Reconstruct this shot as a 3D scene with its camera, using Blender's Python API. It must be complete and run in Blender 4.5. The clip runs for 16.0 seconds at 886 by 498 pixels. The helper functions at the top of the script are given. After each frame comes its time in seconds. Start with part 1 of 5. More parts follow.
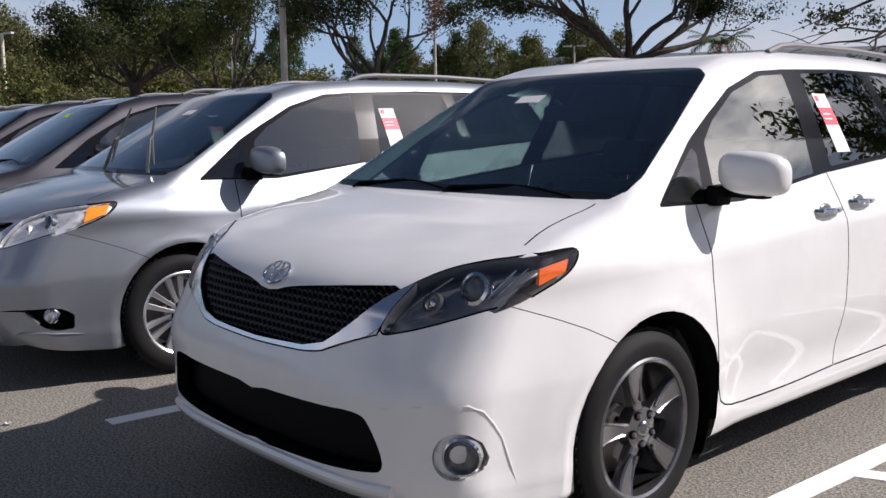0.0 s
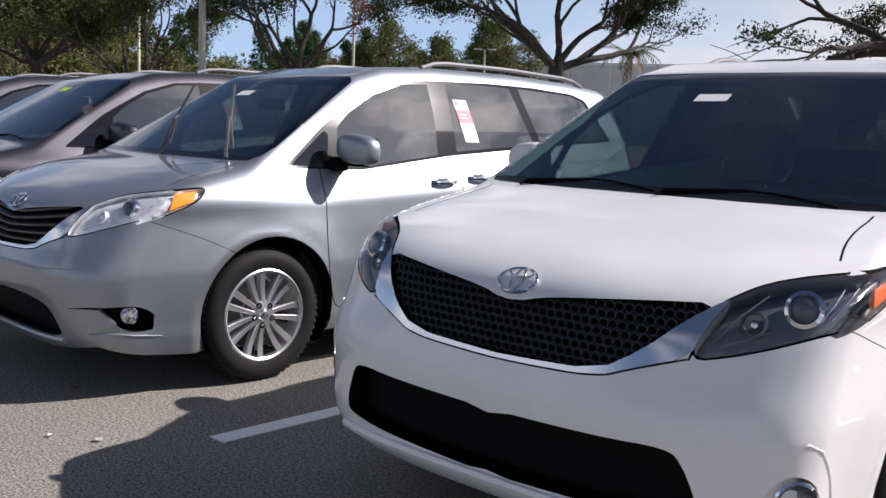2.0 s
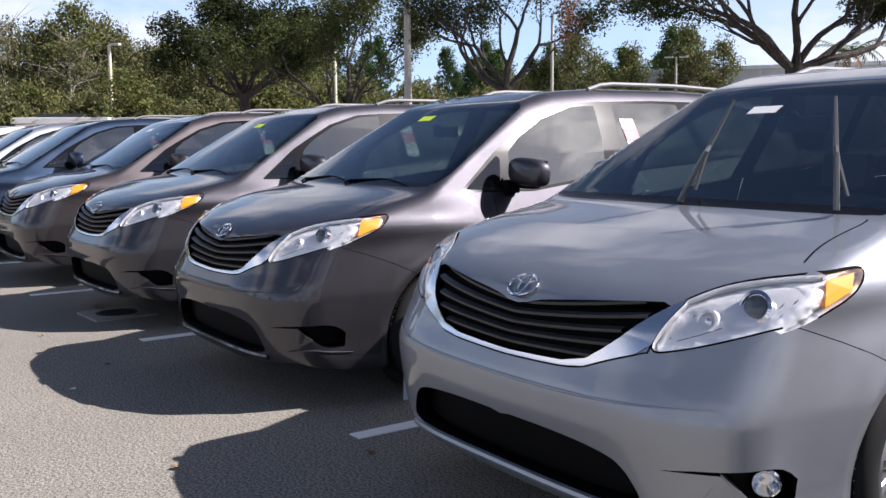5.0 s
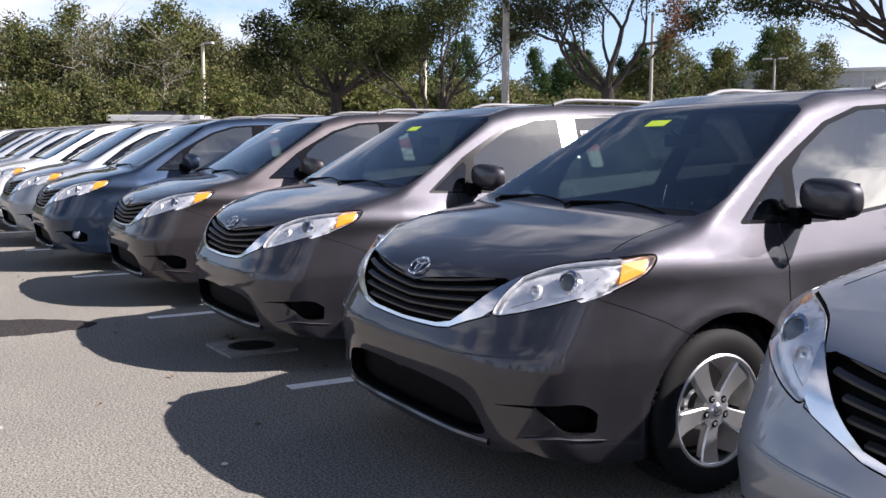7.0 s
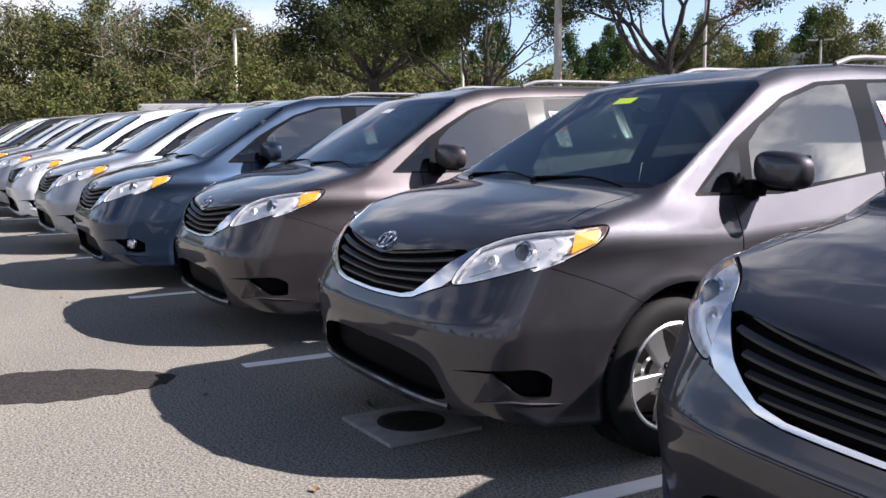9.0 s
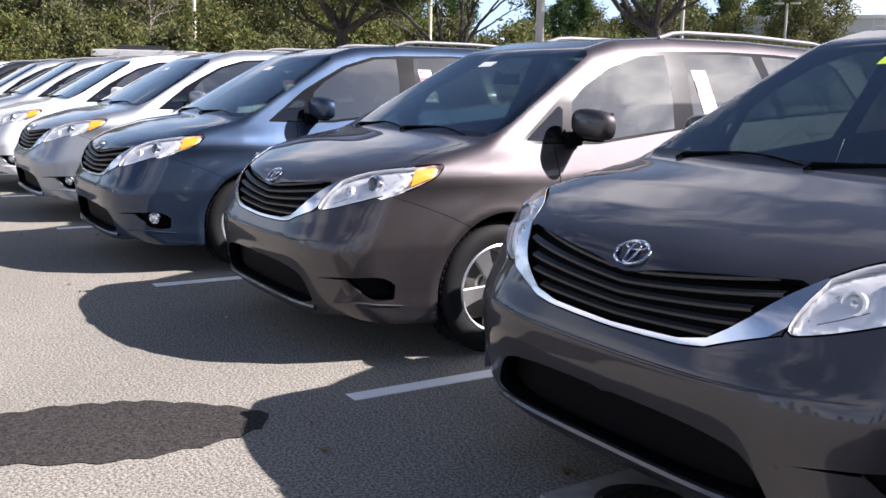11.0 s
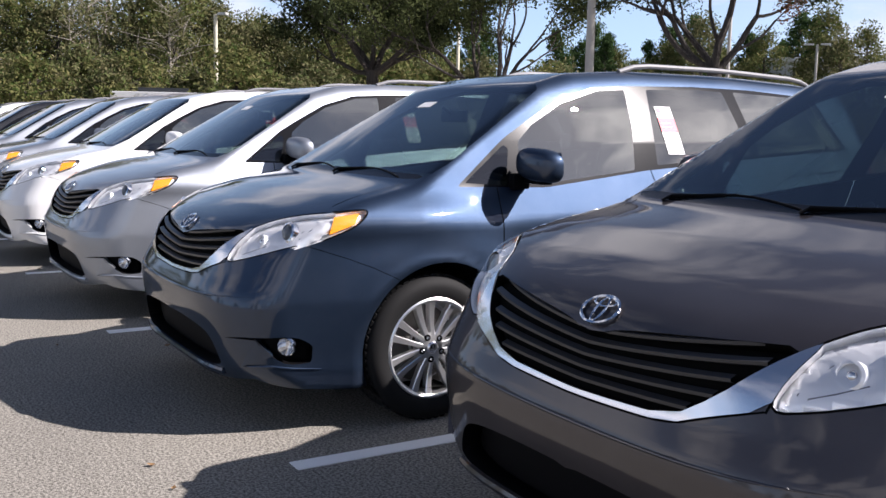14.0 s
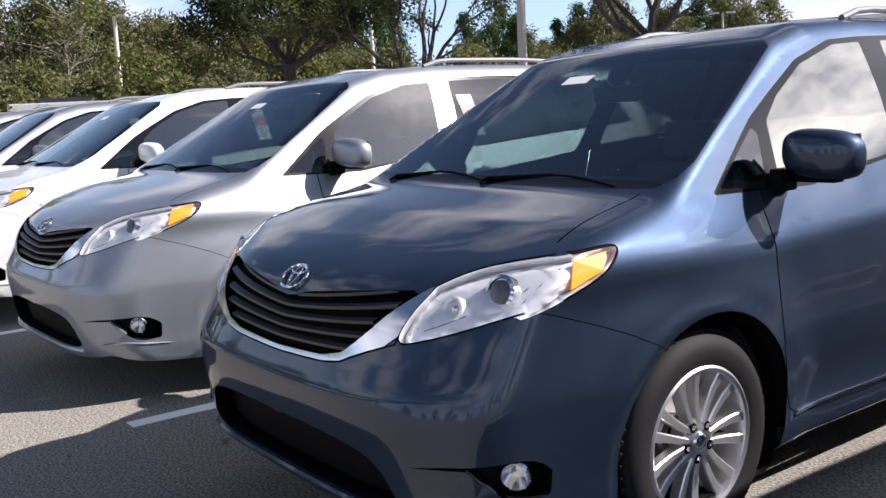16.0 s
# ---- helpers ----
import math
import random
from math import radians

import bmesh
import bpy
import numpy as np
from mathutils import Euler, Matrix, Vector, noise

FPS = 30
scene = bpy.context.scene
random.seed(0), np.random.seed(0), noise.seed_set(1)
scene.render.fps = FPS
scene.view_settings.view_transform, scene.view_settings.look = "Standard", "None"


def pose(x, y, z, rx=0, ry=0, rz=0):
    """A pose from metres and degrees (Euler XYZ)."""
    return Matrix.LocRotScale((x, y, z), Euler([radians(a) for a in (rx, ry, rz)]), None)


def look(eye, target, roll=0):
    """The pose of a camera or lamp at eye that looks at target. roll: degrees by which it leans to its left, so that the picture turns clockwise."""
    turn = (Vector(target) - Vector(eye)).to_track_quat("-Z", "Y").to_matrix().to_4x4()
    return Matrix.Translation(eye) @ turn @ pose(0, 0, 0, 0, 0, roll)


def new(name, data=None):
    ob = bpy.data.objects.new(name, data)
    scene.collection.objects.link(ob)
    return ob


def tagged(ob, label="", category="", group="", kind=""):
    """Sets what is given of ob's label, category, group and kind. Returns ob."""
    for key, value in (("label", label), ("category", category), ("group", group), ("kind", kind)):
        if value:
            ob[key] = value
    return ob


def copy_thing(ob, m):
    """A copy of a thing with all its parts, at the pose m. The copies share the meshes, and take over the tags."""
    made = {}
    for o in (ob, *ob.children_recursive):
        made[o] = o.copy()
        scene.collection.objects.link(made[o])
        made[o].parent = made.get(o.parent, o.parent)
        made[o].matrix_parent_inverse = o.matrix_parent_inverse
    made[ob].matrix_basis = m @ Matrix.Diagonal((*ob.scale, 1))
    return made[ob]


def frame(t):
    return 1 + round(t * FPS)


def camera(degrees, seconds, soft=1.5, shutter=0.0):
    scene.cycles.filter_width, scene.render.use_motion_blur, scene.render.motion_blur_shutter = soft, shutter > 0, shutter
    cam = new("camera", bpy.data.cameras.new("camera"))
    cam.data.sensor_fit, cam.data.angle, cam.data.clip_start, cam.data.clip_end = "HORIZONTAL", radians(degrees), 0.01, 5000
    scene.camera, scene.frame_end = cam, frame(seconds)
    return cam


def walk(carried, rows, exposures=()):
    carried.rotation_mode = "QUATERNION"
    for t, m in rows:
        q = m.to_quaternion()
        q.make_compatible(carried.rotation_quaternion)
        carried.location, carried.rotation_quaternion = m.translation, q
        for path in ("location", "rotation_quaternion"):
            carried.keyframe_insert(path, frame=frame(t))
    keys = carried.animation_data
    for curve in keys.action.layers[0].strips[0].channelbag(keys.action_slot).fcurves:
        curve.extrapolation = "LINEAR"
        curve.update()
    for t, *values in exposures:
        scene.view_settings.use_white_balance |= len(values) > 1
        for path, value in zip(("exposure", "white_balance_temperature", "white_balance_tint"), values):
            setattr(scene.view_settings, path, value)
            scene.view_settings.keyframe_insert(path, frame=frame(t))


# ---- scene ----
cam = camera(49.77, 16.0)
ROWS = [
    (0.0, 2.975, -1.301, 1.418, 82.75, 0.67, 50.13),
    (0.5, 2.793, -1.472, 1.376, 81.96, -0.25, 48.57),
    (1.0, 2.562, -1.663, 1.371, 81.57, -0.95, 46.71),
    (1.5, 2.235, -1.776, 1.367, 82.01, -1.75, 45.08),
    (2.0, 1.854, -1.876, 1.372, 82.76, -2.22, 44.06),
    (2.5, 1.436, -1.940, 1.398, 83.13, -1.75, 44.96),
    (3.0, 1.048, -1.962, 1.409, 83.59, -1.04, 46.76),
    (3.5, 0.626, -1.956, 1.418, 83.84, -0.35, 48.76),
    (4.0, 0.129, -1.941, 1.417, 83.85, 0.08, 50.78),
    (4.5, -0.328, -1.943, 1.408, 83.66, 0.49, 52.68),
    (5.0, -0.683, -1.978, 1.414, 83.58, 0.45, 54.33),
    (7.5, -2.777, -1.822, 1.467, 83.86, -0.52, 59.78),
    (8.0, -3.430, -1.743, 1.453, 84.30, -0.79, 60.13),
    (8.5, -4.090, -1.691, 1.436, 84.38, -0.50, 60.34),
    (9.0, -4.672, -1.682, 1.415, 82.91, 0.27, 60.54),
    (11.5, -6.840, -1.898, 1.428, 80.15, -1.46, 57.45),
    (12.0, -7.286, -1.871, 1.424, 81.61, -2.12, 57.32),
    (12.5, -7.762, -1.802, 1.412, 82.90, -1.95, 57.67),
    (13.0, -8.355, -1.663, 1.422, 83.74, -1.78, 58.56),
    (13.5, -8.934, -1.574, 1.415, 83.91, -1.49, 59.07),
    (14.0, -9.478, -1.564, 1.408, 82.77, -1.16, 58.29),
    (14.5, -10.032, -1.529, 1.395, 80.92, 0.21, 56.86),
    (15.0, -10.500, -1.559, 1.404, 80.64, 1.49, 54.86),
    (15.5, -10.984, -1.554, 1.412, 81.15, 2.63, 53.36),
    (16.0, -11.468, -1.604, 1.418, 82.08, 2.67, 52.64),
]
walk(cam, [(t, pose(x, y, z, rx, ry, rz)) for t, x, y, z, rx, ry, rz in ROWS], exposures=((0.0, 0.14, 6400, 17), (1.5, 0.36, 6400, 17), (2.5, 0.58, 6400, 17), (4.0, 0.68, 6400, 17), (5.0, 0.95, 6400, 17), (7.5, 0.98, 6400, 17), (9.0, 1.02, 6400, 17), (11.5, 1.3, 6400, 17), (12.5, 1.08, 6400, 17), (14.0, 0.9, 6400, 17), (15.0, 1.05, 6400, 17), (16.0, 1.0, 6400, 17)))

# ---- light ----
SUN = Vector((0.78, 0.98, 1.0)).normalized()
world = bpy.data.worlds.new("world")
scene.world = world
world.use_nodes = True
wn = world.node_tree
sky = wn.nodes.new("ShaderNodeTexSky")
sky.sky_type = "NISHITA"
sky.sun_disc = False
sky.sun_elevation = math.asin(SUN.z)
sky.sun_rotation = math.atan2(SUN.x, SUN.y)
sky.dust_density, sky.air_density, sky.ozone_density = 0.4, 0.8, 3.0
# broken cloud, thicker towards the horizon
tc = wn.nodes.new("ShaderNodeTexCoord")
flat = wn.nodes.new("ShaderNodeMapping")
flat.inputs["Scale"].default_value = (1.0, 1.0, 2.6)
wn.links.new(tc.outputs["Generated"], flat.inputs[0])
puffs = wn.nodes.new("ShaderNodeTexNoise")
puffs.inputs["Scale"].default_value, puffs.inputs["Detail"].default_value, puffs.inputs["Roughness"].default_value = 2.6, 8.0, 0.58
wn.links.new(flat.outputs[0], puffs.inputs["Vector"])
cover = wn.nodes.new("ShaderNodeValToRGB")
cover.color_ramp.elements[0].position, cover.color_ramp.elements[1].position = 0.48, 0.64
wn.links.new(puffs.outputs[0], cover.inputs[0])
blend = wn.nodes.new("ShaderNodeMix")
blend.data_type = "RGBA"
# the cloud lies low: it thins out towards the zenith
height = wn.nodes.new("ShaderNodeSeparateXYZ")
wn.links.new(tc.outputs["Generated"], height.inputs[0])
low = wn.nodes.new("ShaderNodeMapRange")
low.interpolation_type = "SMOOTHSTEP"
low.inputs["From Min"].default_value, low.inputs["From Max"].default_value = 0.85, 0.40
wn.links.new(height.outputs["Z"], low.inputs["Value"])
bank = wn.nodes.new("ShaderNodeMath")
bank.operation = "MULTIPLY"
wn.links.new(cover.outputs[0], bank.inputs[0])
wn.links.new(low.outputs[0], bank.inputs[1])
wn.links.new(bank.outputs[0], blend.inputs[0])
# pale haze low over the land
hazy = wn.nodes.new("ShaderNodeMapRange")
hazy.interpolation_type = "SMOOTHSTEP"
hazy.inputs["From Min"].default_value, hazy.inputs["From Max"].default_value = 0.42, 0.0
hazy.inputs["To Max"].default_value = 0.85
wn.links.new(height.outputs["Z"], hazy.inputs["Value"])
haze = wn.nodes.new("ShaderNodeMix")
haze.data_type = "RGBA"
white = wn.nodes.new("ShaderNodeMix")
white.data_type = "RGBA"
white.inputs[6].default_value, white.inputs[7].default_value = (7.4, 10.4, 14.2, 1), (13.5, 13.2, 12.4, 1)
wn.links.new(hazy.outputs[0], haze.inputs[0])
wn.links.new(sky.outputs[0], haze.inputs[6])
wn.links.new(haze.outputs[2], blend.inputs[6])
facing = wn.nodes.new("ShaderNodeVectorMath")
facing.operation = "DOT_PRODUCT"
wn.links.new(tc.outputs["Generated"], facing.inputs[0])
facing.inputs[1].default_value = SUN
sunward = wn.nodes.new("ShaderNodeMapRange")
sunward.interpolation_type = "SMOOTHSTEP"
sunward.inputs["From Min"].default_value, sunward.inputs["From Max"].default_value = 0.1, 0.7
wn.links.new(facing.outputs["Value"], sunward.inputs["Value"])
wn.links.new(sunward.outputs[0], white.inputs[0])
wn.links.new(white.outputs[2], haze.inputs[7])
# clouds are brighter the nearer they stand to the sun
glow = wn.nodes.new("ShaderNodeMapRange")
glow.interpolation_type = "SMOOTHERSTEP"
glow.inputs["From Min"].default_value, glow.inputs["From Max"].default_value = 0.6, 1.0
glow.inputs["To Min"].default_value, glow.inputs["To Max"].default_value = 11.5, 28.0
wn.links.new(facing.outputs["Value"], glow.inputs["Value"])
cloud = wn.nodes.new("ShaderNodeVectorMath")
cloud.operation = "SCALE"
cloud.inputs[0].default_value = (1.0, 1.0, 1.03)
wn.links.new(glow.outputs[0], cloud.inputs["Scale"])
wn.links.new(cloud.outputs[0], blend.inputs[7])
wn.links.new(blend.outputs[2], wn.nodes["Background"].inputs[0])
wn.nodes["Background"].inputs[1].default_value = 0.05
sun = new("sun", bpy.data.lights.new("sun", "SUN"))
sun.data.energy, sun.data.angle, sun.data.color = 5.0, radians(0.55), (1.0, 0.955, 0.90)
sun.matrix_world = look(SUN * 50, (0, 0, 0))

# ---- materials ----
def material(name, colour, rough=0.5, metal=0.0, **more):
    """A plain principled material; more: any other socket by its name, with _ for a space."""
    m = bpy.data.materials.new(name)
    m.use_nodes = True
    b = m.node_tree.nodes["Principled BSDF"]
    b.inputs["Base Color"].default_value = (*colour, 1)
    b.inputs["Roughness"].default_value = rough
    b.inputs["Metallic"].default_value = metal
    for k, v in more.items():
        b.inputs[k.replace("_", " ")].default_value = v
    return m


def node(m, kind, **values):
    n = m.node_tree.nodes.new(kind)
    for k, v in values.items():
        if k.startswith("in_"):
            n.inputs[k[3:].replace("_", " ")].default_value = v
        elif k == "op":
            n.operation = v
        elif k == "blend":
            n.blend_type = v
    return n


def link(m, a, b):
    m.node_tree.links.new(a, b)


def bsdf(m):
    return m.node_tree.nodes["Principled BSDF"]


def noise_ramp(m, scale, stops, detail=6.0, rough=0.6, coords="Object", stretch=None):
    """Noise of that scale (per metre) through a colour ramp with stops (place, colour); returns the colour socket."""
    tc = node(m, "ShaderNodeTexCoord")
    src = tc.outputs[coords]
    if stretch:
        mp = node(m, "ShaderNodeMapping")
        mp.inputs["Scale"].default_value = stretch
        link(m, src, mp.inputs[0])
        src = mp.outputs[0]
    n = node(m, "ShaderNodeTexNoise", in_Scale=scale, in_Detail=detail, in_Roughness=rough)
    link(m, src, n.inputs["Vector"])
    r = node(m, "ShaderNodeValToRGB")
    while len(r.color_ramp.elements) < len(stops):
        r.color_ramp.elements.new(0.5)
    for e, (p, c) in zip(r.color_ramp.elements, stops):
        e.position, e.color = p, (*c, 1) if len(c) == 3 else c
    link(m, n.outputs[0], r.inputs[0])
    return r.outputs[0]


def mix(m, a, b, fac, blend="MIX"):
    n = m.node_tree.nodes.new("ShaderNodeMix")
    n.data_type, n.blend_type = "RGBA", blend
    for sock, v in ((n.inputs[0], fac), (n.inputs[6], a), (n.inputs[7], b)):
        if isinstance(v, (int, float)):
            sock.default_value = v
        elif isinstance(v, tuple):
            sock.default_value = (*v, 1)
        else:
            link(m, v, sock)
    return n.outputs[2]


def bump(m, height, strength=0.3, distance=0.01):
    n = node(m, "ShaderNodeBump", in_Strength=strength, in_Distance=distance)
    link(m, height, n.inputs["Height"])
    link(m, n.outputs[0], bsdf(m).inputs["Normal"])


def paint(name, colour, metal, rough=0.35):
    """Car paint: a metallic or plain base under a clear coat, with fine flakes and a trace of dust."""
    m = material(name, colour, rough, metal)
    b = bsdf(m)
    b.inputs["Coat Weight"].default_value = 1.0
    b.inputs["Specular Tint"].default_value = (0.5, 0.5, 0.5, 1) if metal > 0.3 else (1, 1, 1, 1)
    b.inputs["Coat Roughness"].default_value = 0.03
    dust = noise_ramp(m, 3.0, ((0.35, (0, 0, 0)), (0.8, (1, 1, 1))))
    light = tuple(min(1, c * 1.08 + 0.012) for c in colour)
    link(m, mix(m, colour, light, dust), b.inputs["Base Color"])
    flakes = noise_ramp(m, 900.0, ((0.3, (rough - 0.08,) * 3), (0.7, (rough + 0.1,) * 3)), detail=1.0)
    link(m, flakes, b.inputs["Roughness"])
    return m


PAINT = {
    "white": paint("paint_white", (0.76, 0.76, 0.76), 0.0, 0.4),
    "silver": paint("paint_silver", (0.32, 0.343, 0.382), 0.8, 0.48),
    "grey": paint("paint_grey", (0.056, 0.054, 0.063), 0.82, 0.49),
    "brown_grey": paint("paint_brown_grey", (0.068, 0.060, 0.063), 0.82, 0.49),
    "blue": paint("paint_blue", (0.023, 0.040, 0.074), 0.82, 0.49),
    "black": paint("paint_black", (0.015, 0.015, 0.017), 0.1, 0.3),
}


def glass(name, tint, shade, gloss=0.05, rim=0.9, sheen=(1.0, 1.0, 1.0)):
    """Tinted car glass: clear sheet that reflects by its angle; shade mixes in plain dark film."""
    m = bpy.data.materials.new(name)
    m.use_nodes = True
    t = m.node_tree
    for n in list(t.nodes):
        if n.type != "OUTPUT_MATERIAL":
            t.nodes.remove(n)
    out = [n for n in t.nodes if n.type == "OUTPUT_MATERIAL"][0]
    see = node(m, "ShaderNodeBsdfTransparent")
    see.inputs[0].default_value = (*[c * shade for c in tint], 1)
    gl = node(m, "ShaderNodeBsdfGlossy")
    gl.inputs["Roughness"].default_value = 0.0
    gl.inputs["Color"].default_value = (*sheen, 1)
    lw = node(m, "ShaderNodeLayerWeight", in_Blend=0.5)
    p5 = node(m, "ShaderNodeMath", op="POWER")
    p5.inputs[1].default_value = 4.0
    link(m, lw.outputs["Facing"], p5.inputs[0])
    fr = node(m, "ShaderNodeMath", op="MULTIPLY_ADD")
    fr.inputs[1].default_value, fr.inputs[2].default_value = rim, gloss
    link(m, p5.outputs[0], fr.inputs[0])
    mx = node(m, "ShaderNodeMixShader")
    link(m, fr.outputs[0], mx.inputs[0])
    link(m, see.outputs[0], mx.inputs[1])
    link(m, gl.outputs[0], mx.inputs[2])
    link(m, mx.outputs[0], out.inputs[0])
    return m


M = {
    "windscreen": glass("windscreen_glass", (0.62, 0.86, 0.82), 0.8, 0.12),
    "side_glass": glass("side_glass", (0.75, 0.85, 0.8), 0.26, 0.34, 0.9, (1.0, 0.98, 0.87)),
    "privacy_glass": glass("privacy_glass", (0.8, 0.8, 0.8), 0.08, 0.24, 0.9, (1.0, 0.98, 0.9)),
    "quarter_glass": glass("quarter_glass", (0.75, 0.85, 0.8), 0.15, 0.10, 0.6),
    "lens": glass("lamp_lens", (1, 1, 1), 0.98, 0.08, 0.35),
    "chrome": material("chrome", (0.75, 0.76, 0.78), 0.06, 1.0),
    "satin": material("satin_silver", (0.80, 0.80, 0.82), 0.16, 0.95),
    "alloy": material("alloy", (0.80, 0.80, 0.81), 0.3, 0.9),
    "dark_alloy": material("dark_alloy", (0.26, 0.26, 0.27), 0.25, 0.9),
    "black_plastic": material("black_plastic", (0.005, 0.005, 0.006), 0.6, Specular_IOR_Level=0.08),
    "seam": material("seam", (0.003, 0.003, 0.003), 0.9, Specular_IOR_Level=0.1),
    "rubber": material("rubber", (0.012, 0.012, 0.0125), 0.7, Specular_IOR_Level=0.2),
    "lamp_dark": material("lamp_dark", (0.20, 0.20, 0.215), 0.28, 0.6),
    "lamp_bright": material("lamp_bright", (0.95, 0.955, 0.97), 0.32, 0.55),
    "amber": material("amber", (1.0, 0.34, 0.01), 0.3),
    "red_lens": material("red_lens", (0.35, 0.012, 0.012), 0.12),
    "interior": material("interior_grey", (0.022, 0.022, 0.025), 0.85),
    "seat": material("seat_fabric", (0.075, 0.072, 0.07), 0.9),
    "card": material("card_white", (0.8, 0.8, 0.8), 0.6),
    "red": material("sticker_red", (0.75, 0.02, 0.06), 0.5),
    "grey_print": material("print_grey", (0.45, 0.45, 0.46), 0.6),
}
# pressed reflector facets
bump(M["lamp_bright"], noise_ramp(M["lamp_bright"], 13.0, ((0.42, (0, 0, 0)), (0.5, (0.6, 0.6, 0.6)), (0.6, (1, 1, 1))), detail=1.0), 0.28, 0.012)
M["brake"] = material("brake_iron", (0.20, 0.19, 0.18), 0.45, 0.8)
M["grille_bar"] = material("grille_bar", (0.03, 0.03, 0.033), 0.35)
M["headliner"] = material("headliner", (0.4, 0.39, 0.37), 0.9)
M["projector"] = material("projector_lens", (0.10, 0.11, 0.12), 0.05, 0.2)
M["satin_wrap"] = material("wrapped_rubber", (0.10, 0.105, 0.11), 0.25)
M["dull_amber"] = material("dull_amber", (0.75, 0.13, 0.012), 0.25)
M["bezel"] = material("lamp_bezel", (0.12, 0.12, 0.13), 0.25, 0.6)
M["rail"] = material("rail_grey", (0.20, 0.20, 0.21), 0.5, 0.0, Specular_IOR_Level=0.3)
M["lime"] = material("lime_paper", (0.55, 0.75, 0.05), 0.6)
M["pillar"] = material("pillar_black", (0.008, 0.008, 0.009), 0.12, Specular_IOR_Level=0.25)

# ---- the minivan's skin: nose at y = 0, tail at y = 5.085, z up from the ground, in metres ----
AXLES, HUB, TRACK = (1.005, 3.96), 0.357, 0.95


def curve(points, soft):
    """A smooth curve through rough points: linear, then softened over that many metres."""
    u = np.arange(-0.6, 6.0, 0.005)
    v = np.interp(u, [p[0] for p in points], [p[1] for p in points])
    k = np.exp(-0.5 * (np.arange(-60, 61) * 0.005 / soft) ** 2)
    v = np.convolve(np.pad(v, 60, mode="edge"), k / k.sum(), mode="valid")
    return lambda a: np.interp(a, u, v)


TOP = curve(((-0.4, 0.62), (0.0, 0.85), (0.05, 0.895), (0.12, 0.938), (0.35, 1.018), (0.6, 1.085), (0.86, 1.14), (0.91, 1.152), (1.79, 1.662), (2.05, 1.73), (2.5, 1.762),
             (3.3, 1.768), (4.0, 1.748), (4.6, 1.70), (4.95, 1.63), (5.3, 1.4)), 0.03)
# the grille leans back above the bumper's crease, which fades out towards the corners
FACE = ((0.1, 0.3), (0.2, 0.09), (0.26, 0.045), (0.42, 0.02), (0.52, 0.002), (0.60, 0.0), (0.622, 0.004), (0.70, 0.04), (0.80, 0.062), (0.90, 0.10), (0.95, 0.14), (1.1, 0.36), (1.9, 1.2))
NOSE, NOSE_SOFT = curve(FACE, 0.010), curve(FACE, 0.05)
TAIL = curve(((0.1, 0.15), (0.3, 0.04), (0.5, 0.0), (0.7, 0.0), (0.8, 0.05), (1.05, 0.07), (1.3, 0.16), (1.7, 0.33), (1.9, 0.5)), 0.03)
WIDE = curve(((-0.2, 0.91), (0.4, 0.945), (0.75, 0.967), (1.1, 0.975), (2.0, 0.985), (3.2, 0.982), (4.0, 0.958), (4.5, 0.925), (5.2, 0.85)), 0.08)
LEAN = curve(((0.1, -0.09), (0.2, -0.05), (0.3, -0.03), (0.36, -0.028), (0.45, -0.018), (0.62, 0.0), (0.8, 0.0), (0.93, -0.006), (0.955, -0.012), (1.12, -0.084), (1.5, -0.25), (1.72, -0.35), (1.9, -0.45)), 0.012)


def smax(a, b, k):
    h = np.clip(0.5 + 0.5 * (a - b) / k, 0, 1)
    return b + (a - b) * h + k * h * (1 - h)


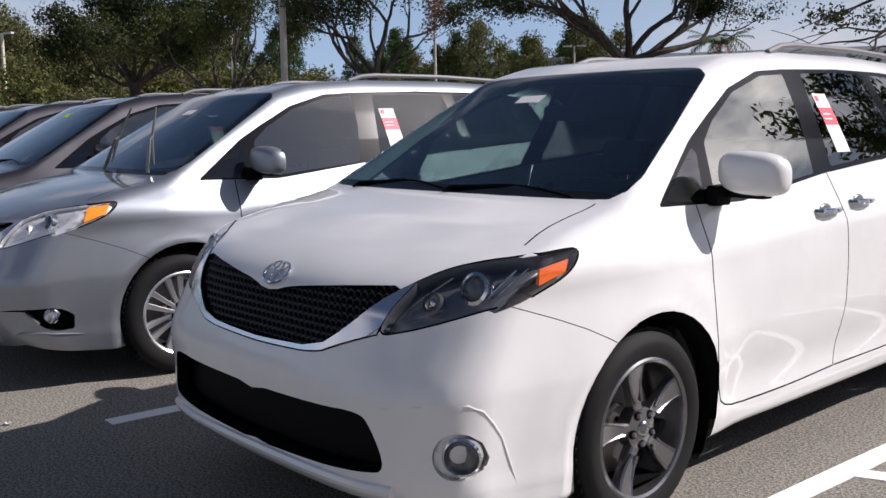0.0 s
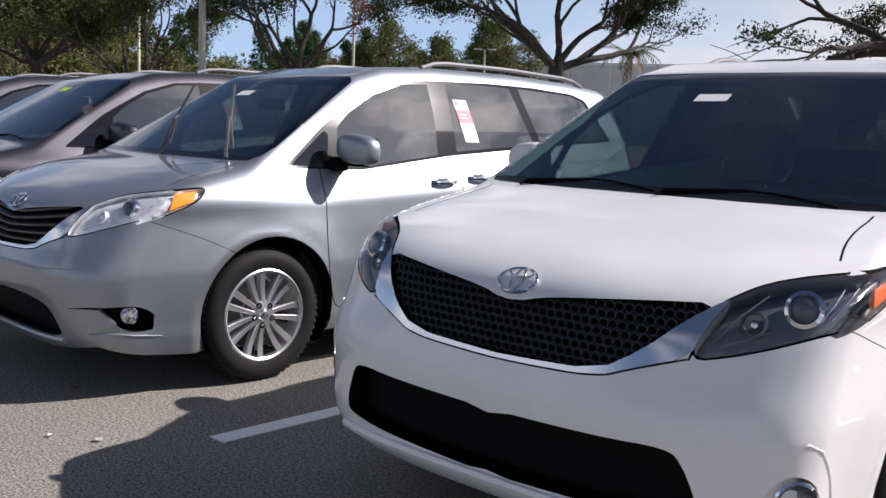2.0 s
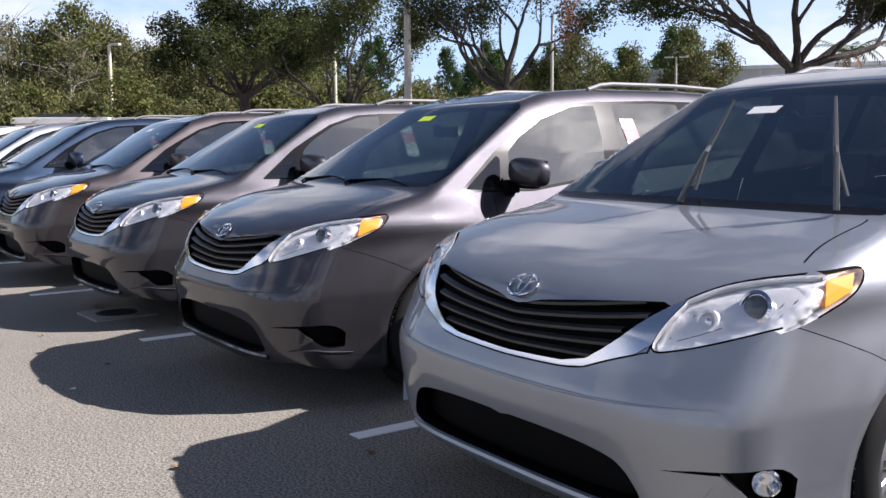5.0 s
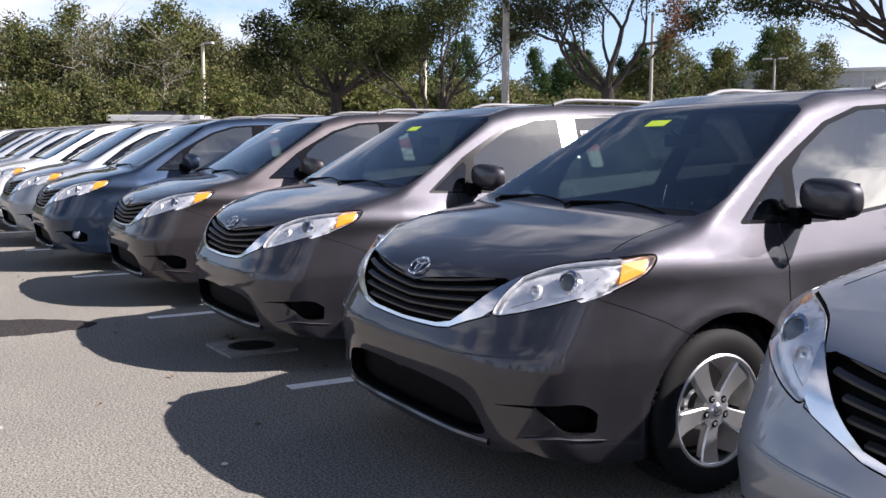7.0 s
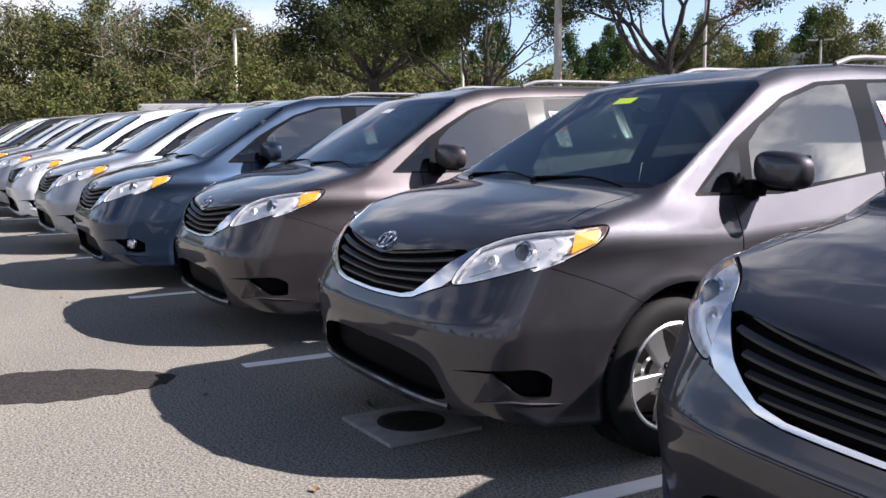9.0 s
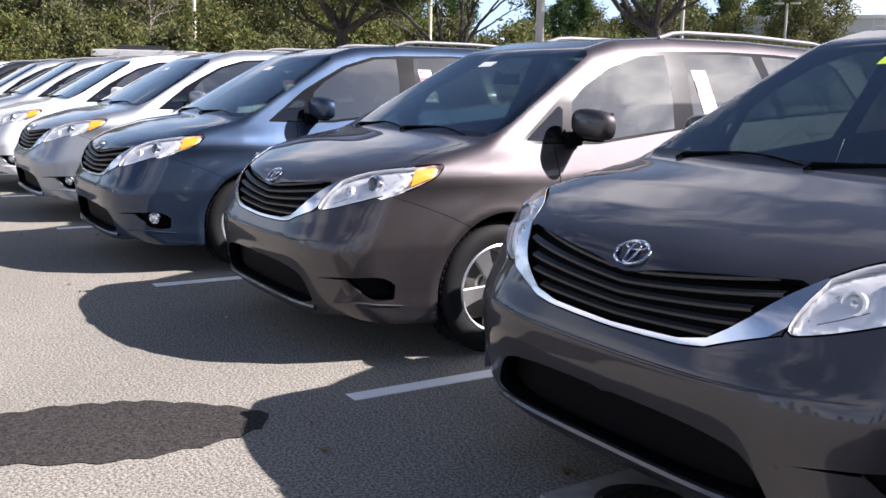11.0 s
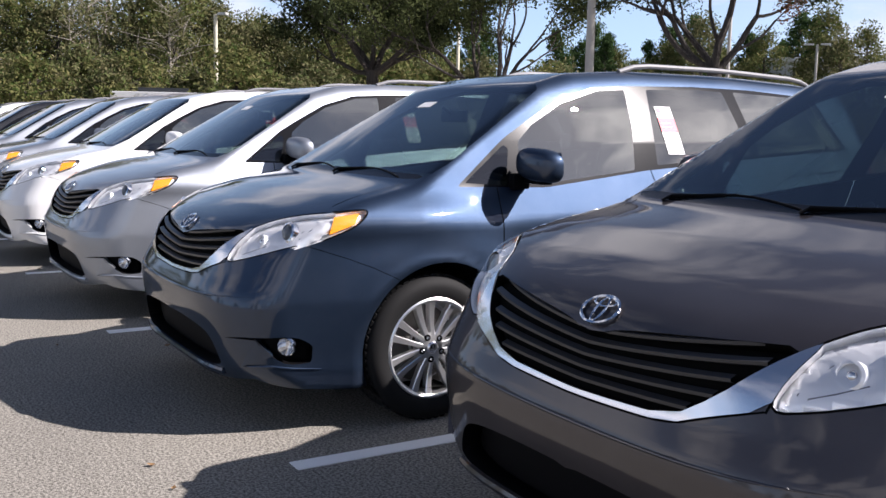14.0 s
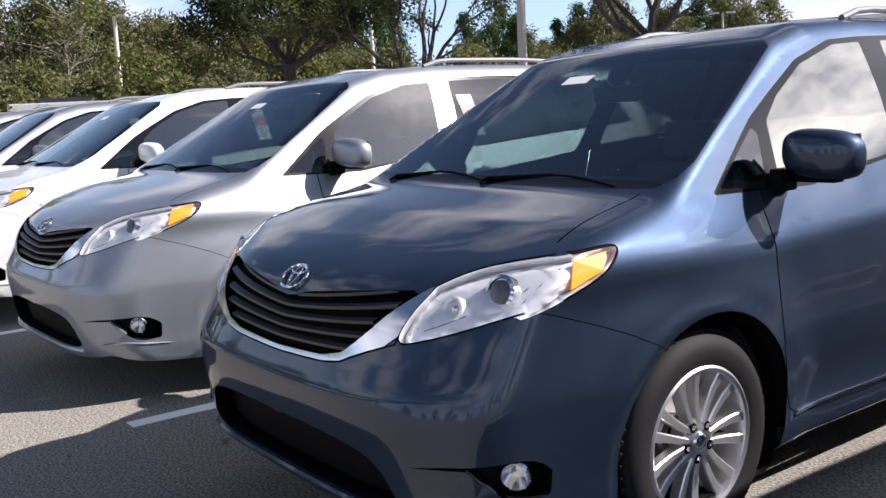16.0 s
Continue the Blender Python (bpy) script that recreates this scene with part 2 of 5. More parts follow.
def skin(p, se=False):
    """Below zero inside the body."""
    x, y, z = np.abs(p[..., 0]), p[..., 1], p[..., 2]
    q = np.clip(x / 0.9, 0, 1.3)
    sweep = 0.05 * np.clip((y - 0.5) / 0.5, 0, 1) * np.clip((2.4 - y) / 0.5, 0, 1) * q ** 2 + 0.10 * np.clip((0.7 - y) / 0.5, 0, 1) * q ** 2
    top = z - (TOP(y - sweep) - 0.012 * q ** 2 - 0.012 * q ** 6)
    high = np.clip((z - 0.6) / 0.3, 0, 1)
    fade = 1.0 if se else np.clip((q - 0.5) / 0.4, 0, 1)
    lift = z - 0.05 * x ** 2
    front = NOSE(lift) + (NOSE_SOFT(lift) - NOSE(lift)) * fade + (0.17 + 0.05 * high) * q ** (5.0 - 2.0 * high) - y
    if se:
        front = front - 0.025 * np.exp(-((z - 0.3) / 0.14) ** 2)
    rear = y - (4.86 - TAIL(z) - 0.30 * q ** 3)
    rise = 0.045 * np.clip(y - 1.4, 0, 2.8) * np.clip((z - 0.72) / 0.2, 0, 1) * np.clip((1.75 - z) / 0.4, 0, 1)
    side = x - (WIDE(y) + LEAN(z - rise))
    for a in AXLES:
        d = np.hypot(y - a, z - HUB)
        side = side - 0.012 * np.exp(-((d - 0.42) / 0.04) ** 2) - 0.026 * np.exp(-((d - 0.47) / 0.13) ** 2)
    side = side + 0.012 * np.exp(-((z - 0.42) / 0.09) ** 2) * np.clip((y - 1.4) / 0.2, 0, 1) * np.clip((3.6 - y) / 0.2, 0, 1)
    side = side - 0.035 * np.exp(-((z - 1.0) / 0.09) ** 2) * np.clip((1.35 - y) / 0.4, 0, 1)
    low = (0.19 + 0.03 * np.clip((y - 0.6) / 0.4, 0, 1)) - z
    f = smax(top, side, 0.045 + 0.04 * np.clip((y - 1.3) / 0.8, 0, 1))
    f = smax(f, smax(front, rear, 0.05), 0.078)
    return smax(f, low, 0.03)


def on_skin(origin, target, se=False):
    """Where the rays from inside towards the targets leave the body."""
    a, b = np.zeros(len(origin)), np.full(len(origin), 1.2)
    for _ in range(32):
        m = (a + b) / 2
        inside = skin(origin + (target - origin) * m[:, None], se) < 0
        a, b = np.where(inside, m, a), np.where(inside, b, m)
    return origin + (target - origin) * b[:, None]


def skin_normal(p, se=False):
    e = 0.004
    g = np.stack([skin(p + np.eye(3)[i] * e, se) - skin(p - np.eye(3)[i] * e, se) for i in range(3)], -1)
    return g / np.maximum(np.linalg.norm(g, axis=-1, keepdims=True), 1e-9)


# ---- building helpers ----
def mesh_of(name, verts, faces, smooth=True, normals=None):
    me = bpy.data.meshes.new(name)
    me.from_pydata([tuple(v) for v in verts], [], [tuple(f) for f in faces])
    me.validate()
    me.shade_smooth() if smooth else None
    if normals is not None and smooth:
        me.normals_split_custom_set_from_vertices([tuple(n) for n in normals])
    return me


def part(name, geo, mat, parent=None, label="", smooth=True):
    """Links a bmesh or a mesh as ONE object, under a thing or a part."""
    if isinstance(geo, bmesh.types.BMesh):
        me = bpy.data.meshes.new(name)
        geo.to_mesh(me)
        geo.free()
        if smooth:
            me.shade_smooth()
            me.set_sharp_from_angle(angle=radians(38))
        geo = me
    if mat is not None:
        geo.materials.clear()
        geo.materials.append(mat)
    ob = new(name, geo)
    if parent is not None:
        ob.parent = parent
    return tagged(ob, label)


def box(bm, size, at, bevel=0.0, turn=None):
    m = Matrix.LocRotScale(at, Euler([radians(a) for a in turn]) if turn else None, size)
    g = bmesh.ops.create_cube(bm, size=1, matrix=m)
    if bevel:
        es = list({e for v in g["verts"] for e in v.link_edges})
        bmesh.ops.bevel(bm, geom=es, offset=bevel, segments=2, affect="EDGES", profile=0.7)
    return bm


def tube(bm, path, radius, sides=8, flat=1.0):
    """A round bar along the path (list of points); radius may be a list; flat squashes it in z."""
    path = [Vector(p) for p in path]
    radii = [float(r) for r in radius] if isinstance(radius, (list, tuple)) else [radius] * len(path)
    rings = []
    for i, p in enumerate(path):
        d = (path[min(i + 1, len(path) - 1)] - path[max(i - 1, 0)]).normalized()
        a = d.cross(Vector((0, 0, 1)))
        a = (a if a.length > 1e-3 else Vector((1, 0, 0))).normalized()
        b = a.cross(d)
        rings.append([bm.verts.new(p + radii[i] * (math.cos(t) * a + flat * math.sin(t) * b)) for t in [2 * math.pi * k / sides for k in range(sides)]])
    for r, s in zip(rings, rings[1:]):
        for k in range(sides):
            bm.faces.new((r[k], r[(k + 1) % sides], s[(k + 1) % sides], s[k]))
    bm.faces.new(rings[0])
    bm.faces.new(list(reversed(rings[-1])))
    return bm


def lathe(bm, profile, sides, at=(0, 0, 0)):
    """Turns the profile (radius, x) round the x axis."""
    rings = []
    for r, x in profile:
        rings.append([bm.verts.new((at[0] + x, at[1] + r * math.cos(t), at[2] + r * math.sin(t))) for t in [2 * math.pi * k / sides for k in range(sides)]])
    for r, s in zip(rings, rings[1:]):
        for k in range(sides):
            bm.faces.new((r[k], s[k], s[(k + 1) % sides], r[(k + 1) % sides]))
    return bm


def rounded(points, times=2):
    """Cuts the corners of a closed outline."""
    p = np.array(points, float)
    for _ in range(times):
        q = np.roll(p, -1, 0)
        p = np.stack([0.75 * p + 0.25 * q, 0.25 * p + 0.75 * q], 1).reshape(-1, 2)
    return p


def crisp(points, keep=0.045, times=2):
    """Rounds the corners of a closed outline over about that length only."""
    p = np.array(points, float)
    out = []
    for a, b, c in zip(np.roll(p, 1, 0), p, np.roll(p, -1, 0)):
        u, v = a - b, c - b
        lu, lv = np.hypot(*u), np.hypot(*v)
        out += [b + u / lu * min(keep, lu * 0.35), b, b + v / lv * min(keep, lv * 0.35)]
    return rounded(out, times)


def seam(line, width=0.007, times=2):
    """The outline of a narrow strip along an open line."""
    p = np.array(line, float)
    for _ in range(times):
        p = np.concatenate([p[:1], np.stack([0.75 * p[:-1] + 0.25 * p[1:], 0.25 * p[:-1] + 0.75 * p[1:]], 1).reshape(-1, 2), p[-1:]])
    d = np.gradient(p, axis=0)
    n = np.stack([-d[:, 1], d[:, 0]], 1) / np.linalg.norm(d, axis=1)[:, None] * width / 2
    return np.concatenate([p + n, (p - n)[::-1]])


def inside(poly, a, b):
    """Whether the points (a, b) lie in the outline."""
    hit = np.zeros(np.shape(a), bool)
    for (x0, y0), (x1, y1) in zip(poly, np.roll(poly, -1, 0)):
        c = (y0 > b) != (y1 > b)
        with np.errstate(divide="ignore", invalid="ignore"):
            hit ^= c & (a < (x1 - x0) * (b - y0) / (y1 - y0) + x0)
    return hit


def circle(y, z, r, n=28, z_min=-9):
    return np.array([(y + r * math.cos(t), max(z_min, z + r * math.sin(t))) for t in [2 * math.pi * k / n for k in range(n)]])


# ---- the skin's half, cut into its panels ----
XN = np.linspace(0, 1.05, 31)
YN = np.concatenate([np.arange(-0.1, 2.2, 0.042), np.linspace(2.2, 5.2, 42)])
ZN = np.sort(np.concatenate([np.linspace(0.15, 1.87, 58), np.arange(0.585, 0.68, 0.0137)]))
AXIS = {"x": (1, 2), "y": (0, 2), "z": (0, 1)}


def half_skin(se):
    """The left half of the body as a bmesh of quads."""
    grids = []
    for kind in ("front", "top", "side", "rear"):
        if kind in ("front", "rear"):
            a, b = np.meshgrid(XN, ZN, indexing="ij")
            t = np.stack([a, np.full_like(a, YN[0] if kind == "front" else YN[-1]), b], -1)
        elif kind == "top":
            a, b = np.meshgrid(XN, YN, indexing="ij")
            t = np.stack([a, b, np.full_like(a, ZN[-1])], -1)
        else:
            a, b = np.meshgrid(YN, ZN, indexing="ij")
            t = np.stack([np.full_like(a, XN[-1]), a, b], -1)
        o = np.zeros_like(t)
        o[..., 1], o[..., 2] = np.clip(t[..., 1], 1.0, 4.1), 0.62
        p = on_skin(o.reshape(-1, 3), t.reshape(-1, 3), se)
        grids.append((p, a.shape, kind in ("top", "rear", "side")))
    bm = bmesh.new()
    for p, (m, n), flip in grids:
        vs = [bm.verts.new(v) for v in p]
        for i in range(m - 1):
            for j in range(n - 1):
                q = [vs[i * n + j], vs[(i + 1) * n + j], vs[(i + 1) * n + j + 1], vs[i * n + j + 1]]
                bm.faces.new(q)
    bmesh.ops.remove_doubles(bm, verts=bm.verts[:], dist=1e-4)
    bmesh.ops.dissolve_degenerate(bm, dist=1e-5, edges=bm.edges[:])
    return bm


def cut(bm, layer, number, poly, axis, near):
    """Cuts the outline into the skin and numbers the faces in it. near(centres) says which faces may be touched."""
    ia, ib = AXIS[axis]
    poly = np.array(poly, float)
    lo, hi = poly.min(0) - 0.05, poly.max(0) + 0.05
    faces = [f for f in bm.faces if lo[0] < f.calc_center_median()[ia] < hi[0] and lo[1] < f.calc_center_median()[ib] < hi[1]]
    if not faces:
        return
    ok = near(np.array([f.calc_center_median() for f in faces]))
    live = [f for f, k in zip(faces, ok) if k]

    def span(fs):
        out = []
        for f in fs:
            c = [(v.co[ia], v.co[ib]) for v in f.verts]
            out.append((min(k[0] for k in c), min(k[1] for k in c), max(k[0] for k in c), max(k[1] for k in c)))
        return np.array(out).reshape(-1, 4)
    room = span(live)
    for p, q in zip(poly, np.roll(poly, -1, 0)):
        d = q - p
        if np.hypot(*d) < 1e-5:
            continue
        low, high = np.minimum(p, q) - 0.004, np.maximum(p, q) + 0.004
        touch = np.nonzero((room[:, 2] >= low[0]) & (room[:, 0] <= high[0]) & (room[:, 3] >= low[1]) & (room[:, 1] <= high[1]))[0]
        hits = [live[i] for i in touch if live[i].is_valid]
        if not hits:
            continue
        co, no = [0, 0, 0], [0, 0, 0]
        co[ia], co[ib], no[ia], no[ib] = p[0], p[1], -d[1], d[0]
        geom = list({*hits, *(e for f in hits for e in f.edges), *(v for f in hits for v in f.verts)})
        r = bmesh.ops.bisect_plane(bm, geom=geom, dist=1e-5, plane_co=co, plane_no=no)
        known = set(hits)
        fresh = [g for g in r["geom"] if isinstance(g, bmesh.types.BMFace) and g not in known]
        live += fresh
        room = np.concatenate([room, span(fresh)])
    live = [f for f in set(live) if f.is_valid]
    c = np.array([f.calc_center_median() for f in live])
    for f, k in zip(live, inside(poly, c[:, ia], c[:, ib])):
        if k:
            f[layer] = number


SIDE = lambda c: c[:, 0] > 0.45
FRONT = lambda c: c[:, 1] < 1.0
PANELS = ("body", "hood", "front_door", "sliding_door", "trim", "windscreen", "quarter_glass", "front_window", "rear_window", "rear_quarter", "headlight", "wing", "grille", "chin",
          "intake", "fog_recess", "arch", "seam", "taillight", "tail_glass", "cowl")
FRONT_WINDOW = ((1.535, 1.13), (1.59, 1.35), (1.70, 1.435), (1.92, 1.55), (2.2, 1.628), (2.405, 1.64), (2.385, 1.44), (2.325, 1.2), (1.7, 1.135))
REAR_WINDOW = ((2.50, 1.225), (2.575, 1.648), (2.96, 1.662), (3.20, 1.657), (3.27, 1.280))
REAR_QUARTER = ((3.35, 1.285), (3.30, 1.66), (3.90, 1.642), (4.04, 1.60), (4.17, 1.33))
QUARTER = ((1.215, 1.142), (1.459, 1.126), (1.515, 1.31), (1.49, 1.328))
SURROUND = ((1.165, 1.124), (1.50, 1.362), (1.66, 1.448), (1.90, 1.568), (2.18, 1.648), (2.42, 1.664), (2.96, 1.68), (3.46, 1.678), (3.93, 1.656), (4.08, 1.615), (4.22, 1.315), (3.32, 1.262), (2.4, 1.195), (1.7, 1.115))
FRONT_DOOR = ((1.40, 1.12), (1.395, 0.95), (1.385, 0.66), (1.425, 0.45), (1.485, 0.32), (2.0, 0.315), (2.44, 0.33), (2.48, 0.7), (2.47, 1.0), (2.43, 1.21), (1.8, 1.13))
SLIDING_DOOR = ((2.44, 1.21), (2.48, 1.0), (2.49, 0.7), (2.45, 0.33), (3.1, 0.33), (3.42, 0.345), (3.49, 0.62), (3.45, 1.0), (3.37, 1.28), (3.0, 1.24))
HOOD = ((-0.05, 0.0), (0.55, 0.0), (0.63, 0.2), (0.70, 0.33), (0.78, 0.45), (0.826, 0.545), (0.80, 0.64), (0.777, 0.8), (0.777, 0.945), (0.5, 0.925), (-0.05, 0.905))
WINDSCREEN = ((-0.3, 0.918), (0.25, 0.921), (0.6, 0.948), (0.805, 0.985), (0.838, 1.05), (0.833, 1.15), (0.762, 1.44), (0.667, 1.80), (0.62, 1.825), (0.12, 1.80), (-0.3, 1.79))
# the lamp's front face (x, z) and the part that wraps round the corner (y, z)
HEADLIGHT = ((0.915, 0.878), (0.80, 0.831), (0.707, 0.800), (0.604, 0.776), (0.622, 0.861), (0.631, 0.922), (0.655, 0.942), (0.705, 0.976), (0.78, 0.999), (0.880, 1.017), (0.915, 1.0), (0.925, 0.93))
LAMP_SIDE = ((0.27, 0.848), (0.43, 0.900), (0.56, 0.948), (0.618, 0.985), (0.655, 1.024), (0.632, 1.033), (0.50, 1.020), (0.40, 1.0), (0.30, 0.97))
WING = ((0.634, 0.926), (0.656, 0.937), (0.626, 0.861), (0.606, 0.783), (0.46, 0.735), (0.362, 0.695), (0.1, 0.683), (-0.1, 0.681), (-0.1, 0.694), (0.068, 0.696), (0.360, 0.711), (0.480, 0.788), (0.567, 0.873))
GRILLE = ((-0.1, 0.853), (0.04, 0.857), (0.1, 0.874), (0.19, 0.887), (0.438, 0.912), (0.634, 0.926), (0.567, 0.873), (0.480, 0.788), (0.360, 0.711), (0.068, 0.696), (-0.1, 0.694))
INTAKE = ((-0.1, 0.475), (0.289, 0.478), (0.501, 0.459), (0.572, 0.423), (0.62, 0.343), (0.626, 0.299), (0.4, 0.286), (0.018, 0.277), (-0.1, 0.277))
FOG = ((0.685, 0.447), (0.789, 0.463), (0.924, 0.473), (0.931, 0.425), (0.923, 0.346), (0.909, 0.345), (0.885, 0.393), (0.849, 0.456), (0.789, 0.454))
SE_INTAKE = ((-0.1, 0.522), (0.398, 0.534), (0.599, 0.549), (0.641, 0.506), (0.692, 0.371), (0.612, 0.351), (0.37, 0.33), (-0.1, 0.312))


def panels(se):
    """The half skin, cut: {panel: list of faces} with its bmesh."""
    bm = half_skin(se)
    lay = bm.faces.layers.int.new("panel")
    k = {n: i for i, n in enumerate(PANELS)}
    cut(bm, lay, k["hood"], rounded(HOOD), "z", lambda c: (c[:, 2] > 0.84) & (c[:, 1] < 1.3))
    cut(bm, lay, k["front_door"], rounded(FRONT_DOOR), "x", SIDE)
    cut(bm, lay, k["sliding_door"], rounded(SLIDING_DOOR), "x", SIDE)
    for line in ((*FRONT_DOOR[:4], FRONT_DOOR[4], FRONT_DOOR[5], FRONT_DOOR[6]), (FRONT_DOOR[6], (2.485, 0.7), (2.475, 1.0), (2.435, 1.22)), SLIDING_DOOR[3:10], ((3.49, 1.15), (4.25, 1.19))):
        cut(bm, lay, k["seam"], seam(line), "x", SIDE)
    cut(bm, lay, k["seam"], seam(((0.83, 0.53), (0.80, 0.64), (0.777, 0.8), (0.777, 0.95)), 0.007), "z", lambda c: (c[:, 2] > 0.85) & (c[:, 1] < 1.3))
    start = front_at(0.90, 0.893, se)[0]
    cut(bm, lay, k["seam"], seam(((start[1], 0.893), (0.62, 0.79), (0.80, 0.705)), 0.003, 1), "x", lambda c: (c[:, 0] > 0.75) & (c[:, 1] < 1.0))
    cut(bm, lay, k["trim"], crisp(SURROUND, 0.06, 1), "x", SIDE)
    cut(bm, lay, k["windscreen"], crisp(WINDSCREEN, 0.05, 1), "z", lambda c: c[:, 2] > 1.05)
    cut(bm, lay, k["cowl"], rounded(((-0.3, 0.912), (0.25, 0.915), (0.6, 0.942), (0.80, 0.98), (0.822, 1.025), (0.6, 0.992), (0.25, 0.968), (-0.3, 0.964)), 1), "z", lambda c: (c[:, 2] > 1.05) & (c[:, 1] < 1.15))
    for name, o in (("quarter_glass", QUARTER), ("front_window", FRONT_WINDOW), ("rear_window", REAR_WINDOW), ("rear_quarter", REAR_QUARTER)):
        cut(bm, lay, k[name], crisp(o, 0.035, 1), "x", SIDE)
    cut(bm, lay, k["headlight"], rounded(HEADLIGHT, 1), "y", FRONT)
    cut(bm, lay, k["headlight"], rounded(LAMP_SIDE, 1), "x", lambda c: (c[:, 0] > 0.84) & (c[:, 1] < 0.8))
    # the dark gap round the lamp
    cut(bm, lay, k["seam"], seam(HEADLIGHT[:5], 0.006), "y", FRONT)
    cut(bm, lay, k["seam"], seam(HEADLIGHT[3:10], 0.0065), "y", FRONT)
    cut(bm, lay, k["seam"], seam((*LAMP_SIDE[1:5], LAMP_SIDE[5], LAMP_SIDE[6]), 0.008), "x", lambda c: (c[:, 0] > 0.88) & (c[:, 1] < 0.8))
    cut(bm, lay, k["seam"], seam(((0.600, 0.779), (0.458, 0.731), (0.362, 0.692), (0.1, 0.680), (-0.1, 0.678)), 0.005), "y", FRONT)
    cut(bm, lay, k["wing"], rounded(WING, 1), "y", FRONT)
    cut(bm, lay, k["grille"], rounded(GRILLE, 1), "y", FRONT)
    cut(bm, lay, k["intake"], rounded(SE_INTAKE if se else INTAKE), "y", FRONT)
    cut(bm, lay, k["fog_recess"], rounded(((0.822, 0.432), (0.849, 0.498), (0.892, 0.514), (0.918, 0.486), (0.918, 0.424), (0.909, 0.372), (0.879, 0.354), (0.842, 0.375))) if se else crisp(FOG, 0.02, 1), "y", FRONT)
    for a in AXLES:
        cut(bm, lay, k["arch"], circle(a + 0.03, HUB + 0.015, 0.405, 40, -0.2), "x", SIDE)
    cut(bm, lay, k["tail_glass"], rounded(((-0.2, 1.15), (0.62, 1.17), (0.66, 1.3), (0.60, 1.60), (-0.2, 1.63))), "y", lambda c: c[:, 1] > 4.5)
    cut(bm, lay, k["taillight"], rounded(((0.66, 0.88), (0.95, 0.86), (0.93, 1.12), (0.80, 1.28), (0.72, 1.22))), "y", lambda c: c[:, 1] > 4.4)
    bm.normal_update()
    found = {n: [] for n in PANELS}
    for f in bm.faces:
        found[PANELS[f[lay]]].append(f)
    return bm, found


def panel_mesh(name, faces, se, sides=(1, -1), shift=0.0, recess=0.0):
    """A mesh of the panel's faces: on both sides, or one. shift: along the outward normal; recess: makes a tray that deep with walls."""
    verts = list({v for f in faces for v in f.verts})
    co = np.array([v.co for v in verts])
    no = skin_normal(co, se)
    at = {v: i for i, v in enumerate(verts)}
    fs = []
    for f in faces:
        idx = [at[v] for v in f.verts]
        c = co[idx]
        n = np.cross(c - c[0], np.roll(c, -1, 0) - c[0]).sum(0)
        fs.append(idx if n @ no[idx].mean(0) > 0 else idx[::-1])
    if recess:
        edge = {}
        for f in fs:
            for a, b in zip(f, f[1:] + f[:1]):
                edge[(a, b)] = True
        rim = [(a, b) for a, b in edge if (b, a) not in edge and not (co[a, 0] < 1e-4 and co[b, 0] < 1e-4)]
        n0 = len(co)
        co = np.concatenate([co, co - no * recess])
        no = np.concatenate([no, no])
        fs = [[i + n0 for i in f] for f in fs] + [[b, a, a + n0, b + n0] for a, b in rim]
    co = co + no * shift
    vv, nn, ff = [], [], []
    for s in sides:
        m = np.array([s, 1, 1])
        base = len(vv)
        vv += list(co * m)
        nn += list(no * m)
        ff += [[base + i for i in (f if s > 0 else f[::-1])] for f in fs]
    if len(sides) == 2 and not recess:
        mid = {}
        for i in range(len(co)):
            if abs(vv[i][0]) < 1e-4:
                mid[len(co) + i] = i
        ff = [[mid.get(i, i) for i in f] for f in ff]
    return mesh_of(name, vv, ff, True, None if recess else nn)


def front_at(x, z, se=False):
    """The place on the nose at that x and height."""
    x, z = np.atleast_1d(np.array(x, float)), np.atleast_1d(np.array(z, float))
    o = np.stack([x, np.full_like(x, 0.95), z], -1)
    return on_skin(o, o - (0, 1.15, 0), se)


def side_at(y, z, se=False):
    y, z = np.atleast_1d(np.array(y, float)), np.atleast_1d(np.array(z, float))
    o = np.stack([np.full_like(y, 0.2), y, z], -1)
    return on_skin(o, o + (1.0, 0, 0), se)


def top_at(x, y, se=False):
    x, y = np.atleast_1d(np.array(x, float)), np.atleast_1d(np.array(y, float))
    o = np.stack([x, y, np.full_like(x, 0.7)], -1)
    return on_skin(o, o + (0, 0, 1.1), se)


